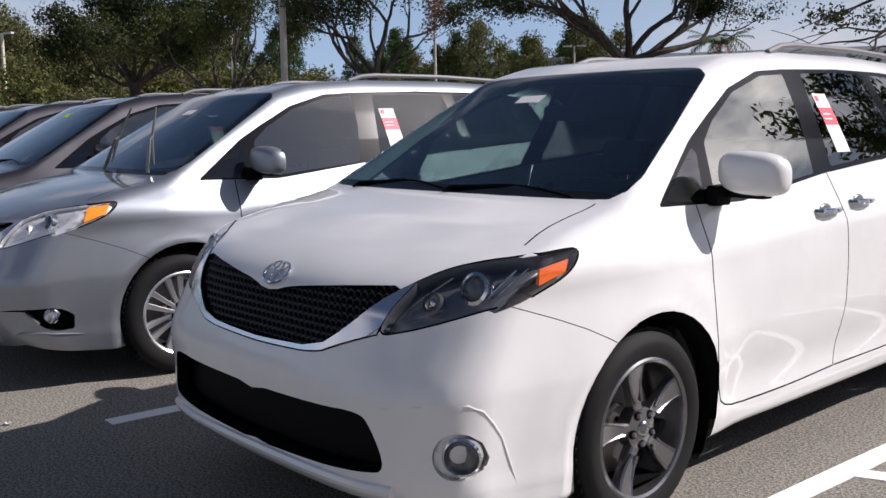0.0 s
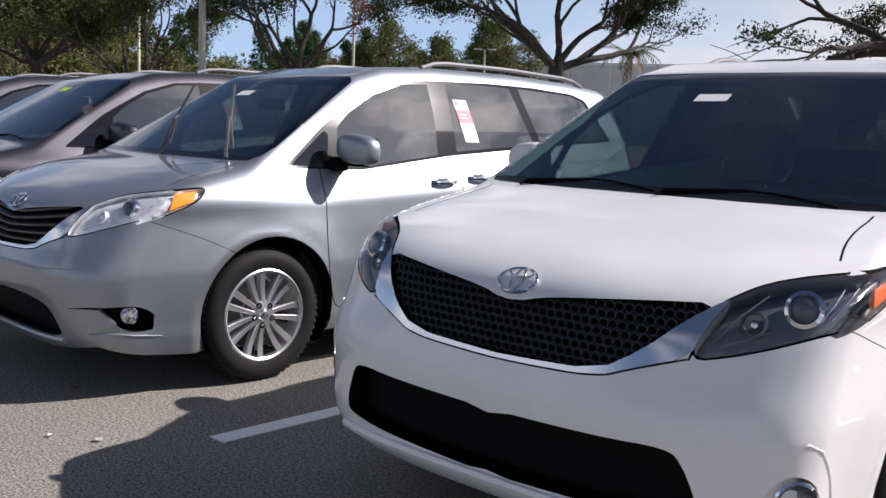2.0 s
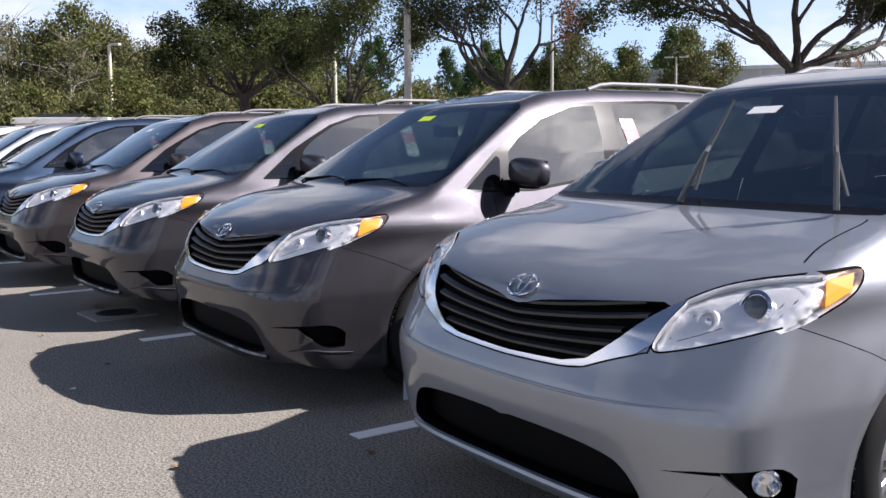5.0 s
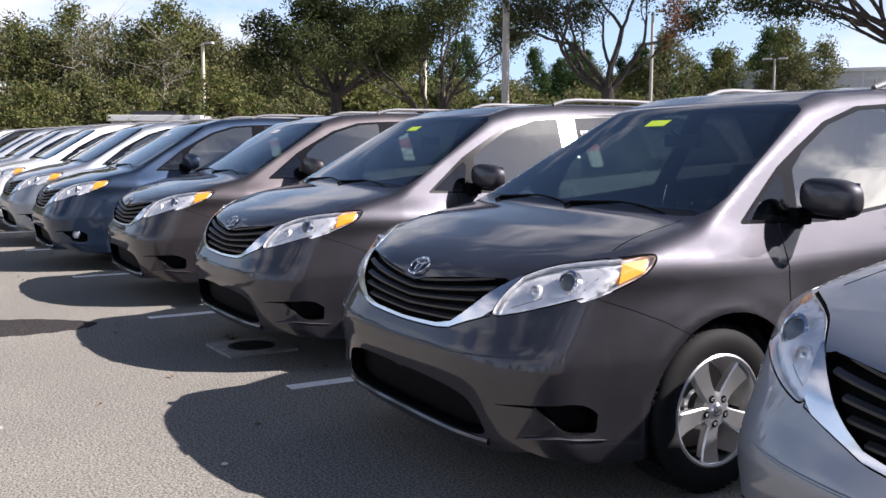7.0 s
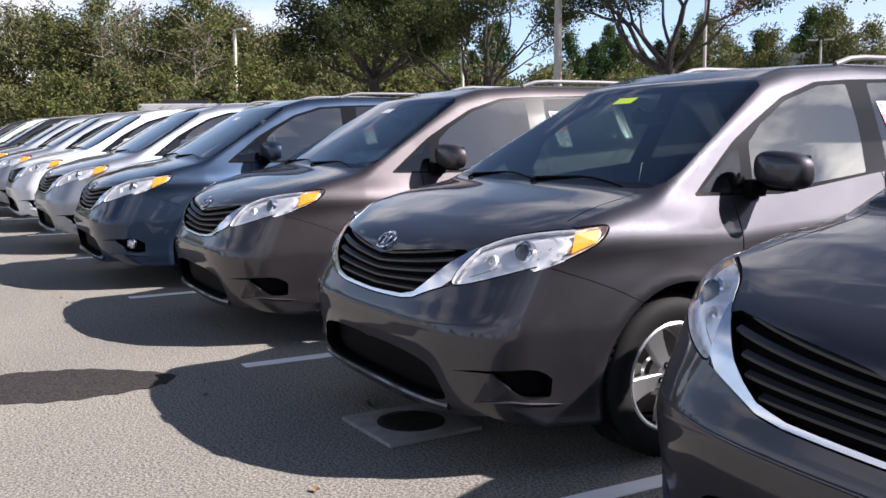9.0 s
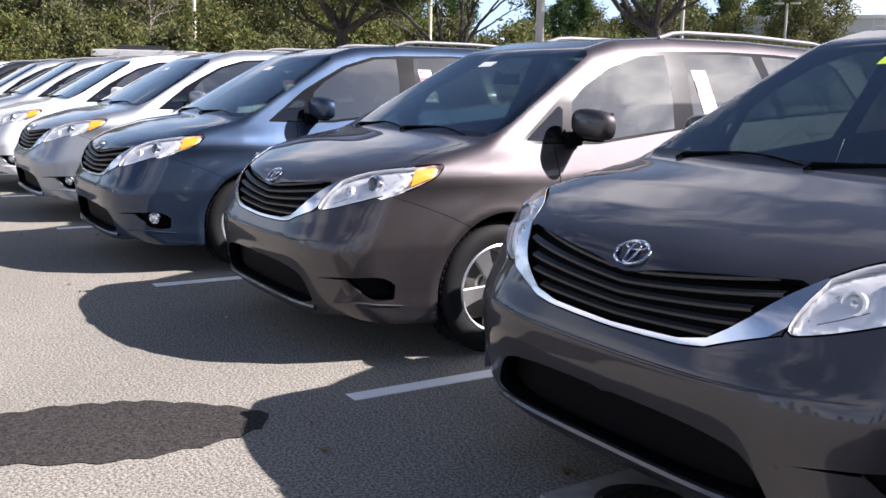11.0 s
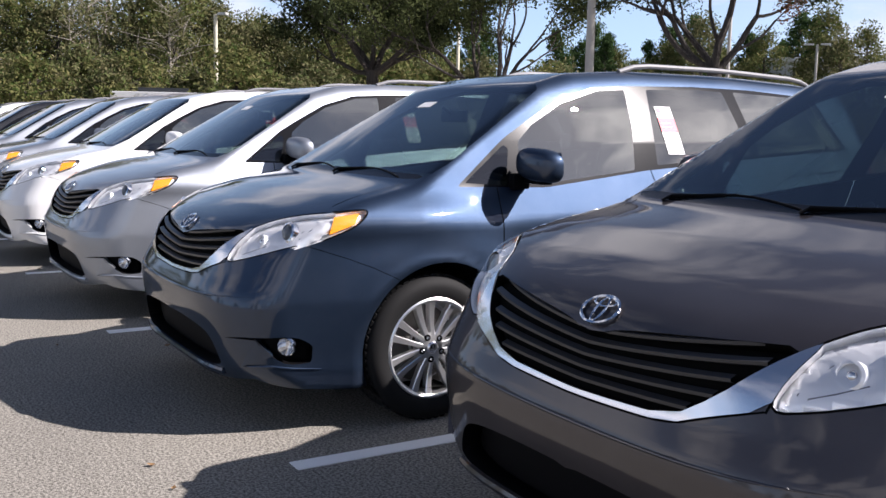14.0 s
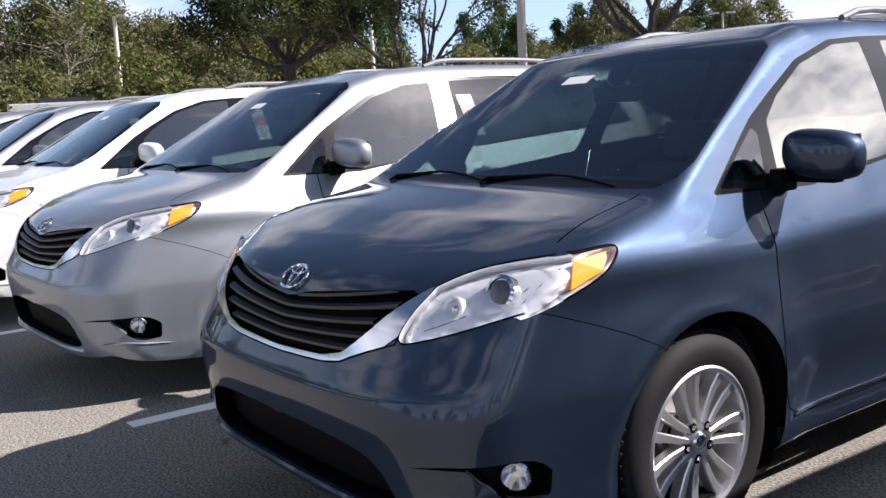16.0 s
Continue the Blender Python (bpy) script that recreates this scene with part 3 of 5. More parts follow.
# ---- wheels ----
def wheel_meshes(style):
    """(name, mesh, material) of a wheel's parts, its outer face towards +x, its centre at the origin."""
    r_rim = {"se": 0.252, "xle": 0.243, "le": 0.238}[style]
    out = []
    bm = bmesh.new()
    lathe(bm, ((r_rim - 0.006, 0.012), (r_rim + 0.012, 0.022), (r_rim + 0.05, 0.03), (0.315, 0.026), (0.338, 0.012), (0.350, -0.004), (0.354, -0.03), (0.354, -0.10), (0.354, -0.17), (0.345, -0.20), (0.31, -0.22), (r_rim, -0.21)), 72)
    out.append(("tyre", bm, M["rubber"]))
    bm = bmesh.new()
    for k in range(60):
        for row, x in ((0, -0.018), (1, -0.06), (0, -0.10), (1, -0.145), (0, -0.185)):
            t = 2 * math.pi * (k + 0.5 * row) / 60
            m = Matrix.Rotation(t, 4, "X") @ Matrix.Translation((x, 0, 0.3545)) @ Matrix.Rotation(0.35 if row else -0.35, 4, "Z") @ Matrix.Diagonal((0.03, 0.024, 0.009, 1))
            bmesh.ops.create_cube(bm, size=1, matrix=m)
    out.append(("tread", bm, M["rubber"]))
    alloy = M["dark_alloy"] if style == "se" else M["alloy"]
    bm = bmesh.new()
    lathe(bm, ((r_rim + 0.006, 0.016), (r_rim - 0.004, 0.022), (r_rim - 0.014, 0.016), (r_rim - 0.02, -0.005), (r_rim - 0.03, -0.15), (0.10, -0.16), (0.06, -0.10)), 56)
    out.append(("rim", bm, alloy))
    bm = bmesh.new()

    def spoke(t, w0, w1, x0, x1, r0, r1, off0=0.0, off1=0.0, edge=0.006):
        """A spoke that dips from the hub and rises to the rim, with bevelled edges."""
        bmv = []
        for u in (0.0, 0.3, 0.65, 1.0):
            r, x, w, o = r0 + u * (r1 - r0), x0 + (x1 - x0) * u - 0.012 * math.sin(math.pi * u), w0 + (w1 - w0) * u ** 1.4, off0 + (off1 - off0) * u
            for sx, sw in ((-edge, -1), (0, -1 + edge / w), (0, 1 - edge / w), (-edge, 1), (-0.04, 0.85), (-0.04, -0.85)):
                bmv.append(bm.verts.new(Matrix.Rotation(t, 3, "X") @ Vector((x + sx, o + sw * w, r))))
        for a in (0, 6, 12):
            for j in range(6):
                bm.faces.new((bmv[a + j], bmv[a + (j + 1) % 6], bmv[a + 6 + (j + 1) % 6], bmv[a + 6 + j]))
    if style == "xle":
        for k in range(7):
            t = 2 * math.pi * k / 7
            for s in (-1, 1):
                spoke(t, 0.011, 0.0195, 0.006, 0.012, 0.055, r_rim - 0.004, s * 0.015, s * 0.042, 0.004)
    elif style == "le":
        for k in range(5):
            spoke(2 * math.pi * k / 5 + 0.3, 0.030, 0.056, 0.006, 0.014, 0.045, r_rim - 0.004)
    else:
        for k in range(5):
            spoke(2 * math.pi * k / 5, 0.020, 0.040, 0.002, 0.012, 0.045, r_rim - 0.004)
            for s in (-1, 1):
                spoke(2 * math.pi * k / 5 + s * 0.16, 0.005, 0.006, 0.008, 0.016, 0.10, r_rim - 0.006)
    lathe(bm, ((0.0, 0.006), (0.05, 0.006), (0.075, -0.002), (0.078, -0.05)), 30)
    out.append(("spokes", bm, alloy))
    bm = bmesh.new()
    lathe(bm, ((0.0, 0.02), (0.02, 0.019), (0.030, 0.012), (0.033, 0.004)), 24)
    out.append(("hub_cap", bm, M["satin"] if style != "se" else M["dark_alloy"]))
    bm = bmesh.new()
    lathe(bm, ((0.19, -0.12), (0.19, -0.135), (0.02, -0.135), (0.02, -0.11), (0.19, -0.12)), 36)
    out.append(("brake_disc", bm, M["brake"]))
    for k in range(5):
        bm = bmesh.new()
        t = 2 * math.pi * (k + 0.5) / 5
        c = (0.0, 0.057 * math.cos(t), 0.057 * math.sin(t))
        lathe(bm, ((0.0, 0.016), (0.006, 0.016), (0.0095, 0.010), (0.010, 0.0)), 8, c)
        hole = bmesh.new()
        lathe(hole, ((0.0, 0.0068), (0.016, 0.0068), (0.017, 0.0)), 14, c)
        out.append(("lug_hole", hole, M["seam"]))
        out.append(("lug_nut", bm, M["chrome"] if style != "se" else M["lamp_dark"]))
    return [(n, part_mesh(n, b, m)) for n, b, m in out]


def part_mesh(name, bm, mat):
    me = bpy.data.meshes.new(name)
    bmesh.ops.recalc_face_normals(bm, faces=bm.faces[:])
    bm.to_mesh(me)
    bm.free()
    me.shade_smooth()
    me.set_sharp_from_angle(angle=radians(38))
    me.materials.append(mat)
    return me


# ---- the minivan ----
CUTS = {}
WHEELS = {}


def seat_mesh(width, wide_head=0.26):
    bm = bmesh.new()
    box(bm, (width, 0.50, 0.16), (0, 0, 0.36), 0.05)
    box(bm, (width, 0.14, 0.62), (0, 0.27, 0.70), 0.06, (-14, 0, 0))
    return bm


def minivan(trim, name="minivan"):
    """A minivan of the trim 'se', 'xle' or 'le', nose at the origin on the ground, facing -y."""
    se = trim == "se"
    if se not in CUTS:
        CUTS[se] = panels(se)
    bm, found = CUTS[se]
    if trim not in WHEELS:
        WHEELS[trim] = wheel_meshes(trim)
    van = new(name)
    painted = []

    def skin_part(pname, panel, mat, label="", sides=(1, -1), shift=0.0, recess=0.0, parent=None):
        if not found[panel]:
            return None
        me = panel_mesh(pname, found[panel], se, sides, shift, recess)
        ob = part(pname, me, mat if mat else PAINT["white"], parent or van, label)
        if mat is None:
            ob.material_slots[0].link = "OBJECT"
            ob.material_slots[0].material = PAINT["white"]
        return ob

    skin_part("body", "body", None)
    skin_part("hood", "hood", None)
    skin_part("windscreen", "windscreen", M["windscreen"], "tinted windscreen")
    skin_part("cowl", "cowl", M["pillar"], "black cowl below the windscreen")
    grille = skin_part("grille", "grille", M["seam"], "black grille", recess=0.035)
    skin_part("chrome_surround", "wing", M["satin"], "chrome grille surround", shift=0.004)
    skin_part("lower_intake", "intake", M["black_plastic"], "black lower intake", recess=0.07)
    skin_part("tailgate_glass", "tail_glass", M["privacy_glass"])
    for s in (1, -1):
        skin_part("panel_gap", "seam", M["seam"], "dark panel gaps", sides=(s,), shift=-0.003)
        door = skin_part("front_door", "front_door", None, sides=(s,))
        slide = skin_part("sliding_door", "sliding_door", None, sides=(s,))
        skin_part("window_surround", "trim", M["pillar"], "black window surround", sides=(s,))
        skin_part("quarter_window", "quarter_glass", M["quarter_glass"], sides=(s,))
        skin_part("window", "front_window", M["side_glass"], sides=(s,), parent=door)
        skin_part("window", "rear_window", M["privacy_glass"], "dark privacy glass", sides=(s,), parent=slide)
        skin_part("rear_quarter_window", "rear_quarter", M["privacy_glass"], "dark privacy glass", sides=(s,))
        lamp = skin_part("headlight", "headlight", M["lamp_dark"] if se else M["lamp_bright"], "dark headlight" if se else "clear chrome headlight", sides=(s,), recess=0.05 if se else 0.024)
        skin_part("lens", "headlight", M["lens"], sides=(s,), shift=0.002, parent=lamp).visible_shadow = False
        skin_part("taillight", "taillight", M["red_lens"], "red tail light", sides=(s,), shift=0.004)
        skin_part("fog_recess", "fog_recess", None if se else M["black_plastic"], "white fog lamp recess" if se else "black fog lamp recess", sides=(s,), recess=0.02 if se else 0.05)
        # headlamp's insides
        for x, z, r, depth in ((0.829, 0.94, 0.04, 0.024), (0.73, 0.894, 0.027, 0.026)):
            p = front_at(x, z, se)[0]
            n = skin_normal(p[None], se)[0]
            b = bmesh.new()
            q = Vector(p - n * depth)
            rot = Vector((1, 0, 0)).rotation_difference(Vector((n * 0.4 + np.array([0, -0.6, 0])))).to_matrix().to_4x4()
            lathe(b, ((r * 1.32, -0.02), (r * 1.32, 0.008), (r * 1.05, 0.012), (r, 0.004)), 28)
            bmesh.ops.transform(b, matrix=Matrix.Diagonal((s, 1, 1, 1)) @ Matrix.Translation(q) @ rot, verts=b.verts[:])
            part("projector_ring", b, M["chrome"] if x > 0.75 else M["bezel"] if se else M["lamp_bright"], lamp)
            b = bmesh.new()
            bmesh.ops.create_uvsphere(b, u_segments=18, v_segments=10, radius=r * (0.98 if x > 0.75 else 0.5))
            bmesh.ops.transform(b, matrix=Matrix.Diagonal((s, 1, 1, 1)) @ Matrix.Translation(q) @ rot @ Matrix.Diagonal((0.6, 1, 1, 1)), verts=b.verts[:])
            part("projector", b, M["projector"] if x > 0.75 else M["chrome"], lamp)
        b = bmesh.new()
        g = [side_at(y, z, se)[0] for y, z in (((0.47, 0.985), (0.60, 1.005), (0.575, 0.965), (0.46, 0.930)) if se else ((0.49, 1.006), (0.612, 1.020), (0.578, 0.968), (0.46, 0.925)))]
        vs = []
        for d in (0.006, 0.022):
            for p in g:
                n = skin_normal(p[None], se)[0]
                vs.append(b.verts.new((s * (p - n * d)[0], *(p - n * d)[1:])))
        for q in ((0, 1, 2, 3), (4, 5, 6, 7), (0, 1, 5, 4), (1, 2, 6, 5), (2, 3, 7, 6), (3, 0, 4, 7)):
            b.faces.new([vs[i] for i in q])
        bmesh.ops.recalc_face_normals(b, faces=b.faces[:])
        part("turn_signal", b, M["dull_amber"] if se else M["amber"], lamp, "amber turn signal")
        for xs, zs, r in (((0.647, 0.685, 0.726), (0.832, 0.905, 0.969), 0.003), ((0.672, 0.723, 0.775), (0.828, 0.85, 0.877), 0.003), ((0.879, 0.887, 0.887), (0.906, 0.95, 0.998), 0.003), ((0.903, 0.914, 0.918), (0.912, 0.96, 1.003), 0.003)):
            b = bmesh.new()
            ps = front_at(xs, zs, se)
            ns = skin_normal(ps, se)
            tube(b, [(s * q[0], q[1], q[2]) for q in ps - ns * 0.026], r, 6)
            part("reflector_rib", b, M["lamp_dark"] if xs[0] < 0.8 else M["chrome"], lamp)
        # fog lamp
        if trim != "le":
            x, z = (0.891, 0.435) if se else (0.917, 0.426)
            p = front_at(x, z, se)[0]
            n = skin_normal(p[None], se)[0]
            rot = Vector((1, 0, 0)).rotation_difference(Vector(n * 0.5 + (np.array([0.12, -0.5, 0]) if se else np.array([0, -0.5, 0])))).to_matrix().to_4x4()
            place = Matrix.Diagonal((s, 1, 1, 1)) @ Matrix.Translation(p - n * (0.004 if se else 0.016)) @ rot
            b = bmesh.new()
            r = 0.047 if se else 0.034
            lathe(b, ((r * 1.3, -0.02), (r * 1.3, 0.006), (r * 1.12, 0.012), (r, 0.004), (r * 0.5, -0.02), (0.0, -0.024)), 28)
            bmesh.ops.transform(b, matrix=place, verts=b.verts[:])
            fog = part("fog_lamp", b, M["bezel"] if se else M["chrome"], van, "round chrome fog lamp")
            b = bmesh.new()
            lathe(b, ((r * 1.06, 0.004), (r * 1.16, 0.015), (r * 1.30, 0.010), (r * 1.32, -0.012)), 32)
            bmesh.ops.transform(b, matrix=place, verts=b.verts[:])
            part("ring", b, M["chrome"], fog, "chrome ring")
            b = bmesh.new()
            lathe(b, ((r, 0.004), (r * 0.7, 0.012), (0.0, 0.016)), 24)
            bmesh.ops.transform(b, matrix=place, verts=b.verts[:])
            part("lens", b, M["lens"], fog)
        # crease above the bumper's middle, edges of the fog lamp's pocket
        b = bmesh.new()
        xs = np.linspace(0.0, 0.84, 15)
        ps = front_at(xs, 0.613 + 0.05 * xs ** 2, se) + ((0, 0.012, 0) if se else (0, 0, 0))
        tube(b, [(s * q[0], q[1], q[2]) for q in ps + skin_normal(ps, se) * 0.001], [0.0055 * max(0.05, 1 - (x / 0.84) ** 4) for x in xs], 8)
        ob = part("bumper_crease", b, PAINT["white"], van)
        ob.material_slots[0].link = "OBJECT"
        b = bmesh.new()
        xs = np.linspace(0.0, 0.635 if not se else 0.70, 11)
        ps = front_at(xs, (0.300 if se else 0.276) + 0.01 * xs ** 2, se)
        tube(b, [(s * q[0], q[1], q[2]) for q in ps + skin_normal(ps, se) * 0.002], 0.020 if se else 0.017, 8)
        ob = part("chin_lip", b, PAINT["white"], van)
        ob.material_slots[0].link = "OBJECT"
        if se:
            b = bmesh.new()
            ps = np.concatenate([front_at((0.61, 0.70, 0.80), (0.556, 0.572, 0.588), se), side_at((0.20, 0.245, 0.285, 0.325, 0.395), (0.594, 0.572, 0.528, 0.475, 0.31), se)])
            tube(b, [(s * q[0], q[1], q[2]) for q in ps - skin_normal(ps, se) * 0.002], [0.002, 0.004, 0.005, 0.0055, 0.0055, 0.0055, 0.005, 0.002], 8)
            ob = part("scoop_edge", b, PAINT["white"], van)
            ob.material_slots[0].link = "OBJECT"
        if not se:
            b = bmesh.new()
            xs = np.linspace(0.769, 0.931, 9)
            ps = front_at(xs, np.interp(xs, (0.769, 0.889, 0.935), (0.327, 0.338, 0.311)), se)
            tube(b, [(s * q[0], q[1], q[2]) for q in ps + skin_normal(ps, se) * 0.002], [0.007 * math.sin(math.pi * (i + 0.5) / 9) + 0.001 for i in range(9)], 8)
            ob = part("pocket_ledge", b, PAINT["white"], van)
            ob.material_slots[0].link = "OBJECT"
            b = bmesh.new()
            ps = front_at((0.849, 0.892, 0.773), (0.46, 0.389, 0.329), se)
            ns = skin_normal(ps, se)
            out = [q + n * d for q, n, d in zip(ps, ns, (-0.004, 0.010, 0.020))]
            vs = [b.verts.new((s * q[0], q[1], q[2])) for q in out] + [b.verts.new((s * q[0], q[1], q[2])) for q in ps - ns * 0.03]
            for f in ((0, 1, 2), (3, 4, 5), (0, 1, 4, 3), (1, 2, 5, 4), (2, 0, 3, 5)):
                b.faces.new([vs[i] for i in f])
            bmesh.ops.recalc_face_normals(b, faces=b.faces[:])
            ob = part("pocket_blade", b, PAINT["white"], van, "", False)
            ob.material_slots[0].link = "OBJECT"
        # mirror
        b = bmesh.new()
        bmesh.ops.create_cube(b, size=1)
        bmesh.ops.subdivide_edges(b, edges=b.edges[:], cuts=7, use_grid_fill=True)
        for v in b.verts:
            d = v.co * 2
            d = Vector([math.copysign(abs(c) ** 1.0, c) for c in d])
            k = (abs(d.x) ** 3 + abs(d.y) ** 3 + abs(d.z) ** 3) ** (-1 / 3) if d.length else 1
            d = d * k
            v.co = (s * (1.045 + 0.125 * d.x), 1.56 + 0.075 * d.y * (1 if d.y < 0 else 0.45) + 0.03 * d.x, 1.235 + 0.083 * d.z - 0.012 * d.x)
        shell = part("mirror", b, PAINT["white"], van)
        shell.material_slots[0].link = "OBJECT"
        b = bmesh.new()
        box(b, (0.20, 0.06, 0.03), (s * 1.0, 1.56, 1.155), 0.012)
        box(b, (0.05, 0.10, 0.08), (s * 0.915, 1.52, 1.15), 0.015)
        part("mirror_arm", b, M["black_plastic"], shell, "black mirror foot")
        b = bmesh.new()
        box(b, (0.21, 0.006, 0.13), (s * 1.045, 1.594, 1.235), 0.0)
        part("mirror_glass", b, M["chrome"], shell)
        # handles
        for owner, y, z in ((door, 2.315, 1.04), (slide, 2.64, 1.062)):
            p = side_at(y, z, se)[0]
            b = bmesh.new()
            pts = [(s * (p[0] + h), p[1] + d, z + 0.003 * d) for d, h in ((-0.095, -0.004), (-0.08, 0.022), (-0.03, 0.034), (0.03, 0.034), (0.08, 0.022), (0.095, -0.004))]
            tube(b, pts, 0.013, 8)
            part("door_handle", b, M["chrome"], owner, "chrome door handle")
            b = bmesh.new()
            bmesh.ops.create_uvsphere(b, u_segments=16, v_segments=8, radius=1, matrix=Matrix.Translation((s * (p[0] - 0.006), y, z)) @ Matrix.Diagonal((0.010, 0.055, 0.032, 1)))
            part("handle_cup", b, M["lamp_dark"], owner)
        if not se:
            b = bmesh.new()
            ys = np.linspace(1.50, 3.56, 12)
            tube(b, [(s * (q[0] + 0.001), q[1], q[2]) for q in side_at(ys, np.full(12, 0.335), se)], 0.007, 6)
            part("sill_strip", b, M["chrome"], van, "chrome sill strip")
        # roof rail
        b = bmesh.new()
        pts = []
        for y in np.linspace(2.45, 4.15, 16):
            e = min(1, (y - 2.45) / 0.18, (4.15 - y) / 0.18)
            pts.append((s * 0.575, y, top_at(0.575, y, se)[0][2] + 0.002 + 0.038 * max(0, e) ** 0.6))
        tube(b, pts, 0.015, 8)
        part("roof_rail", b, M["rail"], van, "silver roof rail")
        # wheel wells and wheels
        for i, a in enumerate(AXLES):
            b = bmesh.new()
            lathe(b, ((0.40, 0.0), (0.40, -0.30), (0.0, -0.30)), 40)
            for v in b.verts:
                v.co = (s * (0.955 + v.co.x), a + 0.03 + v.co.y, max(0.16, HUB + 0.01 + v.co.z))
            part("wheel_well", b, M["seam"], van)
            w = new("wheel")
            w.parent = van
            w.matrix_basis = Matrix.Translation((s * TRACK, a, HUB)) @ Matrix.Rotation(math.pi if s < 0 else 0, 4, "Z") @ Matrix.Rotation(0.4 * i + 0.2 * s, 4, "X")
            for pn, me in WHEELS[trim]:
                ob = part(pn, me, None, w)
                if pn == "tread":
                    tagged(ob, kind="stuff")
        # wipers
        b = bmesh.new()
        base, tip = (0.02, 0.66) if s > 0 else (-0.62, 0.0)
        us = np.linspace(0, 1, 9)
        xs = base + (tip - base) * us
        pts = list(top_at(xs, 0.935 + 0.045 * np.sin(np.pi * us) + 0.06 * xs ** 2, se) + (0, 0.003, 0.003))
        tube(b, pts, 0.0045, 6)
        tube(b, [pts[0] + np.array((0, -0.03, -0.01)), pts[0] + np.array((0.02, 0.0, 0.010)), pts[4]], 0.006, 6)
        part("wiper", b, M["black_plastic"], van, "black wiper")
    # underside and bulkhead
    b = bmesh.new()
    rows = []
    for y in np.concatenate([np.linspace(0.16, 0.55, 6), np.linspace(0.7, 4.9, 14)]):
        half = min(0.88, 0.50 + 0.95 * max(0.0, y - 0.10)) if y < 4.5 else 0.90 - 0.25 * (y - 4.5)
        if any(abs(y - a) < 0.42 for a in AXLES):
            half = 0.68
        rows.append([b.verts.new((u * half, y, 0.235)) for u in (-1, -0.5, 0, 0.5, 1)])
    for r, q in zip(rows, rows[1:]):
        for i in range(4):
            b.faces.new((r[i], r[i + 1], q[i + 1], q[i]))
    box(b, (1.66, 0.03, 0.9), (0, 1.0, 0.66))
    box(b, (1.3, 0.03, 0.5), (0, 0.42, 0.48))
    part("underbody", b, M["seam"], van, "black underbody", False)
    # cowl, dashboard, cabin
    b = bmesh.new()
    box(b, (1.78, 3.5, 0.05), (0, 2.95, 0.30), 0.02)
    for s in (1, -1):
        box(b, (0.05, 3.3, 0.72), (s * 0.86, 2.95, 0.68), 0.02, (0, s * -3, 0))
    box(b, (1.5, 0.05, 0.8), (0, 4.75, 0.68), 0.02)
    part("cabin_lining", b, M["interior"], van, "dark cabin lining")
    b = bmesh.new()
    rows = []
    for y in np.linspace(1.95, 4.35, 12):
        rows.append([b.verts.new(p - (0, 0, 0.035)) for p in top_at(np.linspace(-0.56, 0.56, 9), np.full(9, y), se)])
    for r, q in zip(rows, rows[1:]):
        for i in range(8):
            b.faces.new((r[i], q[i], q[i + 1], r[i + 1]))
    part("headliner", b, M["headliner"], van)
    b = bmesh.new()
    box(b, (1.66, 0.85, 0.22), (0, 1.36, 0.99), 0.07, (4, 0, 0))
    box(b, (0.42, 0.22, 0.07), (0.37, 1.48, 1.085), 0.03)
    dash = part("dashboard", b, M["interior"], van, "black dashboard")
    b = bmesh.new()
    ring = [Vector((0.37 + 0.19 * math.cos(t), 1.80 - 0.07 * math.sin(t), 0.98 + 0.17 * math.sin(t))) for t in [2 * math.pi * i / 24 for i in range(25)]]
    tube(b, ring, 0.016, 8)
    box(b, (0.34, 0.03, 0.05), (0.37, 1.79, 0.98), 0.01)
    part("steering_wheel", b, M["interior"], dash)
    for y, xs, w in ((2.25, (-0.38, 0.38), 0.52), (3.15, (-0.38, 0.38), 0.52), (4.0, (0.0,), 1.2)):
        for x in xs:
            b = seat_mesh(w)
            bmesh.ops.translate(b, vec=(x, y, 0.12), verts=b.verts[:])
            seat = part("seat", b, M["seat"], van, "grey cloth seat")
            for hx in ((x,) if w < 1 else (-0.4, 0.4)):
                b = bmesh.new()
                box(b, (0.27, 0.11, 0.19), (hx, y + 0.40, 1.24), 0.045, (-10, 0, 0))
                for d in (-0.06, 0.06):
                    tube(b, ((hx + d, y + 0.39, 1.10), (hx + d, y + 0.40, 1.2)), 0.007, 6)
                part("headrest", b, M["seat"], seat)
    b = bmesh.new()
    p = top_at(0.0, 1.60, se)[0]
    box(b, (0.25, 0.035, 0.07), (0, p[1] + 0.10, p[2] - 0.075), 0.015)
    tube(b, ((0, p[1] + 0.02, p[2] - 0.02), (0, p[1] + 0.10, p[2] - 0.07)), 0.012, 6)
    part("rear_view_mirror", b, M["interior"], van)
    # grille bars
    if se:
        b = bmesh.new()
        size = 0.030
        cells = [(ix * size + (iz % 2) * size / 2, 0.69 + iz * size * 0.8) for iz in range(11) for ix in range(-22, 23)]
        cells = np.array([c for c in cells if inside(np.array(GRILLE), np.array([abs(c[0])]), np.array([c[1]]))[0]])
        for (x, z), p in zip(cells, front_at(np.abs(cells[:, 0]), cells[:, 1], se)):
            ring = [Vector((x + size * 0.57 * math.cos(t), p[1] + 0.022, z + size * 0.48 * math.sin(t))) for t in [math.pi / 6 + math.pi * k / 3 for k in range(7)]]
            tube(b, ring, 0.0038, 4)
        part("grille_mesh", b, M["grille_bar"], grille, "black honeycomb mesh")
    else:
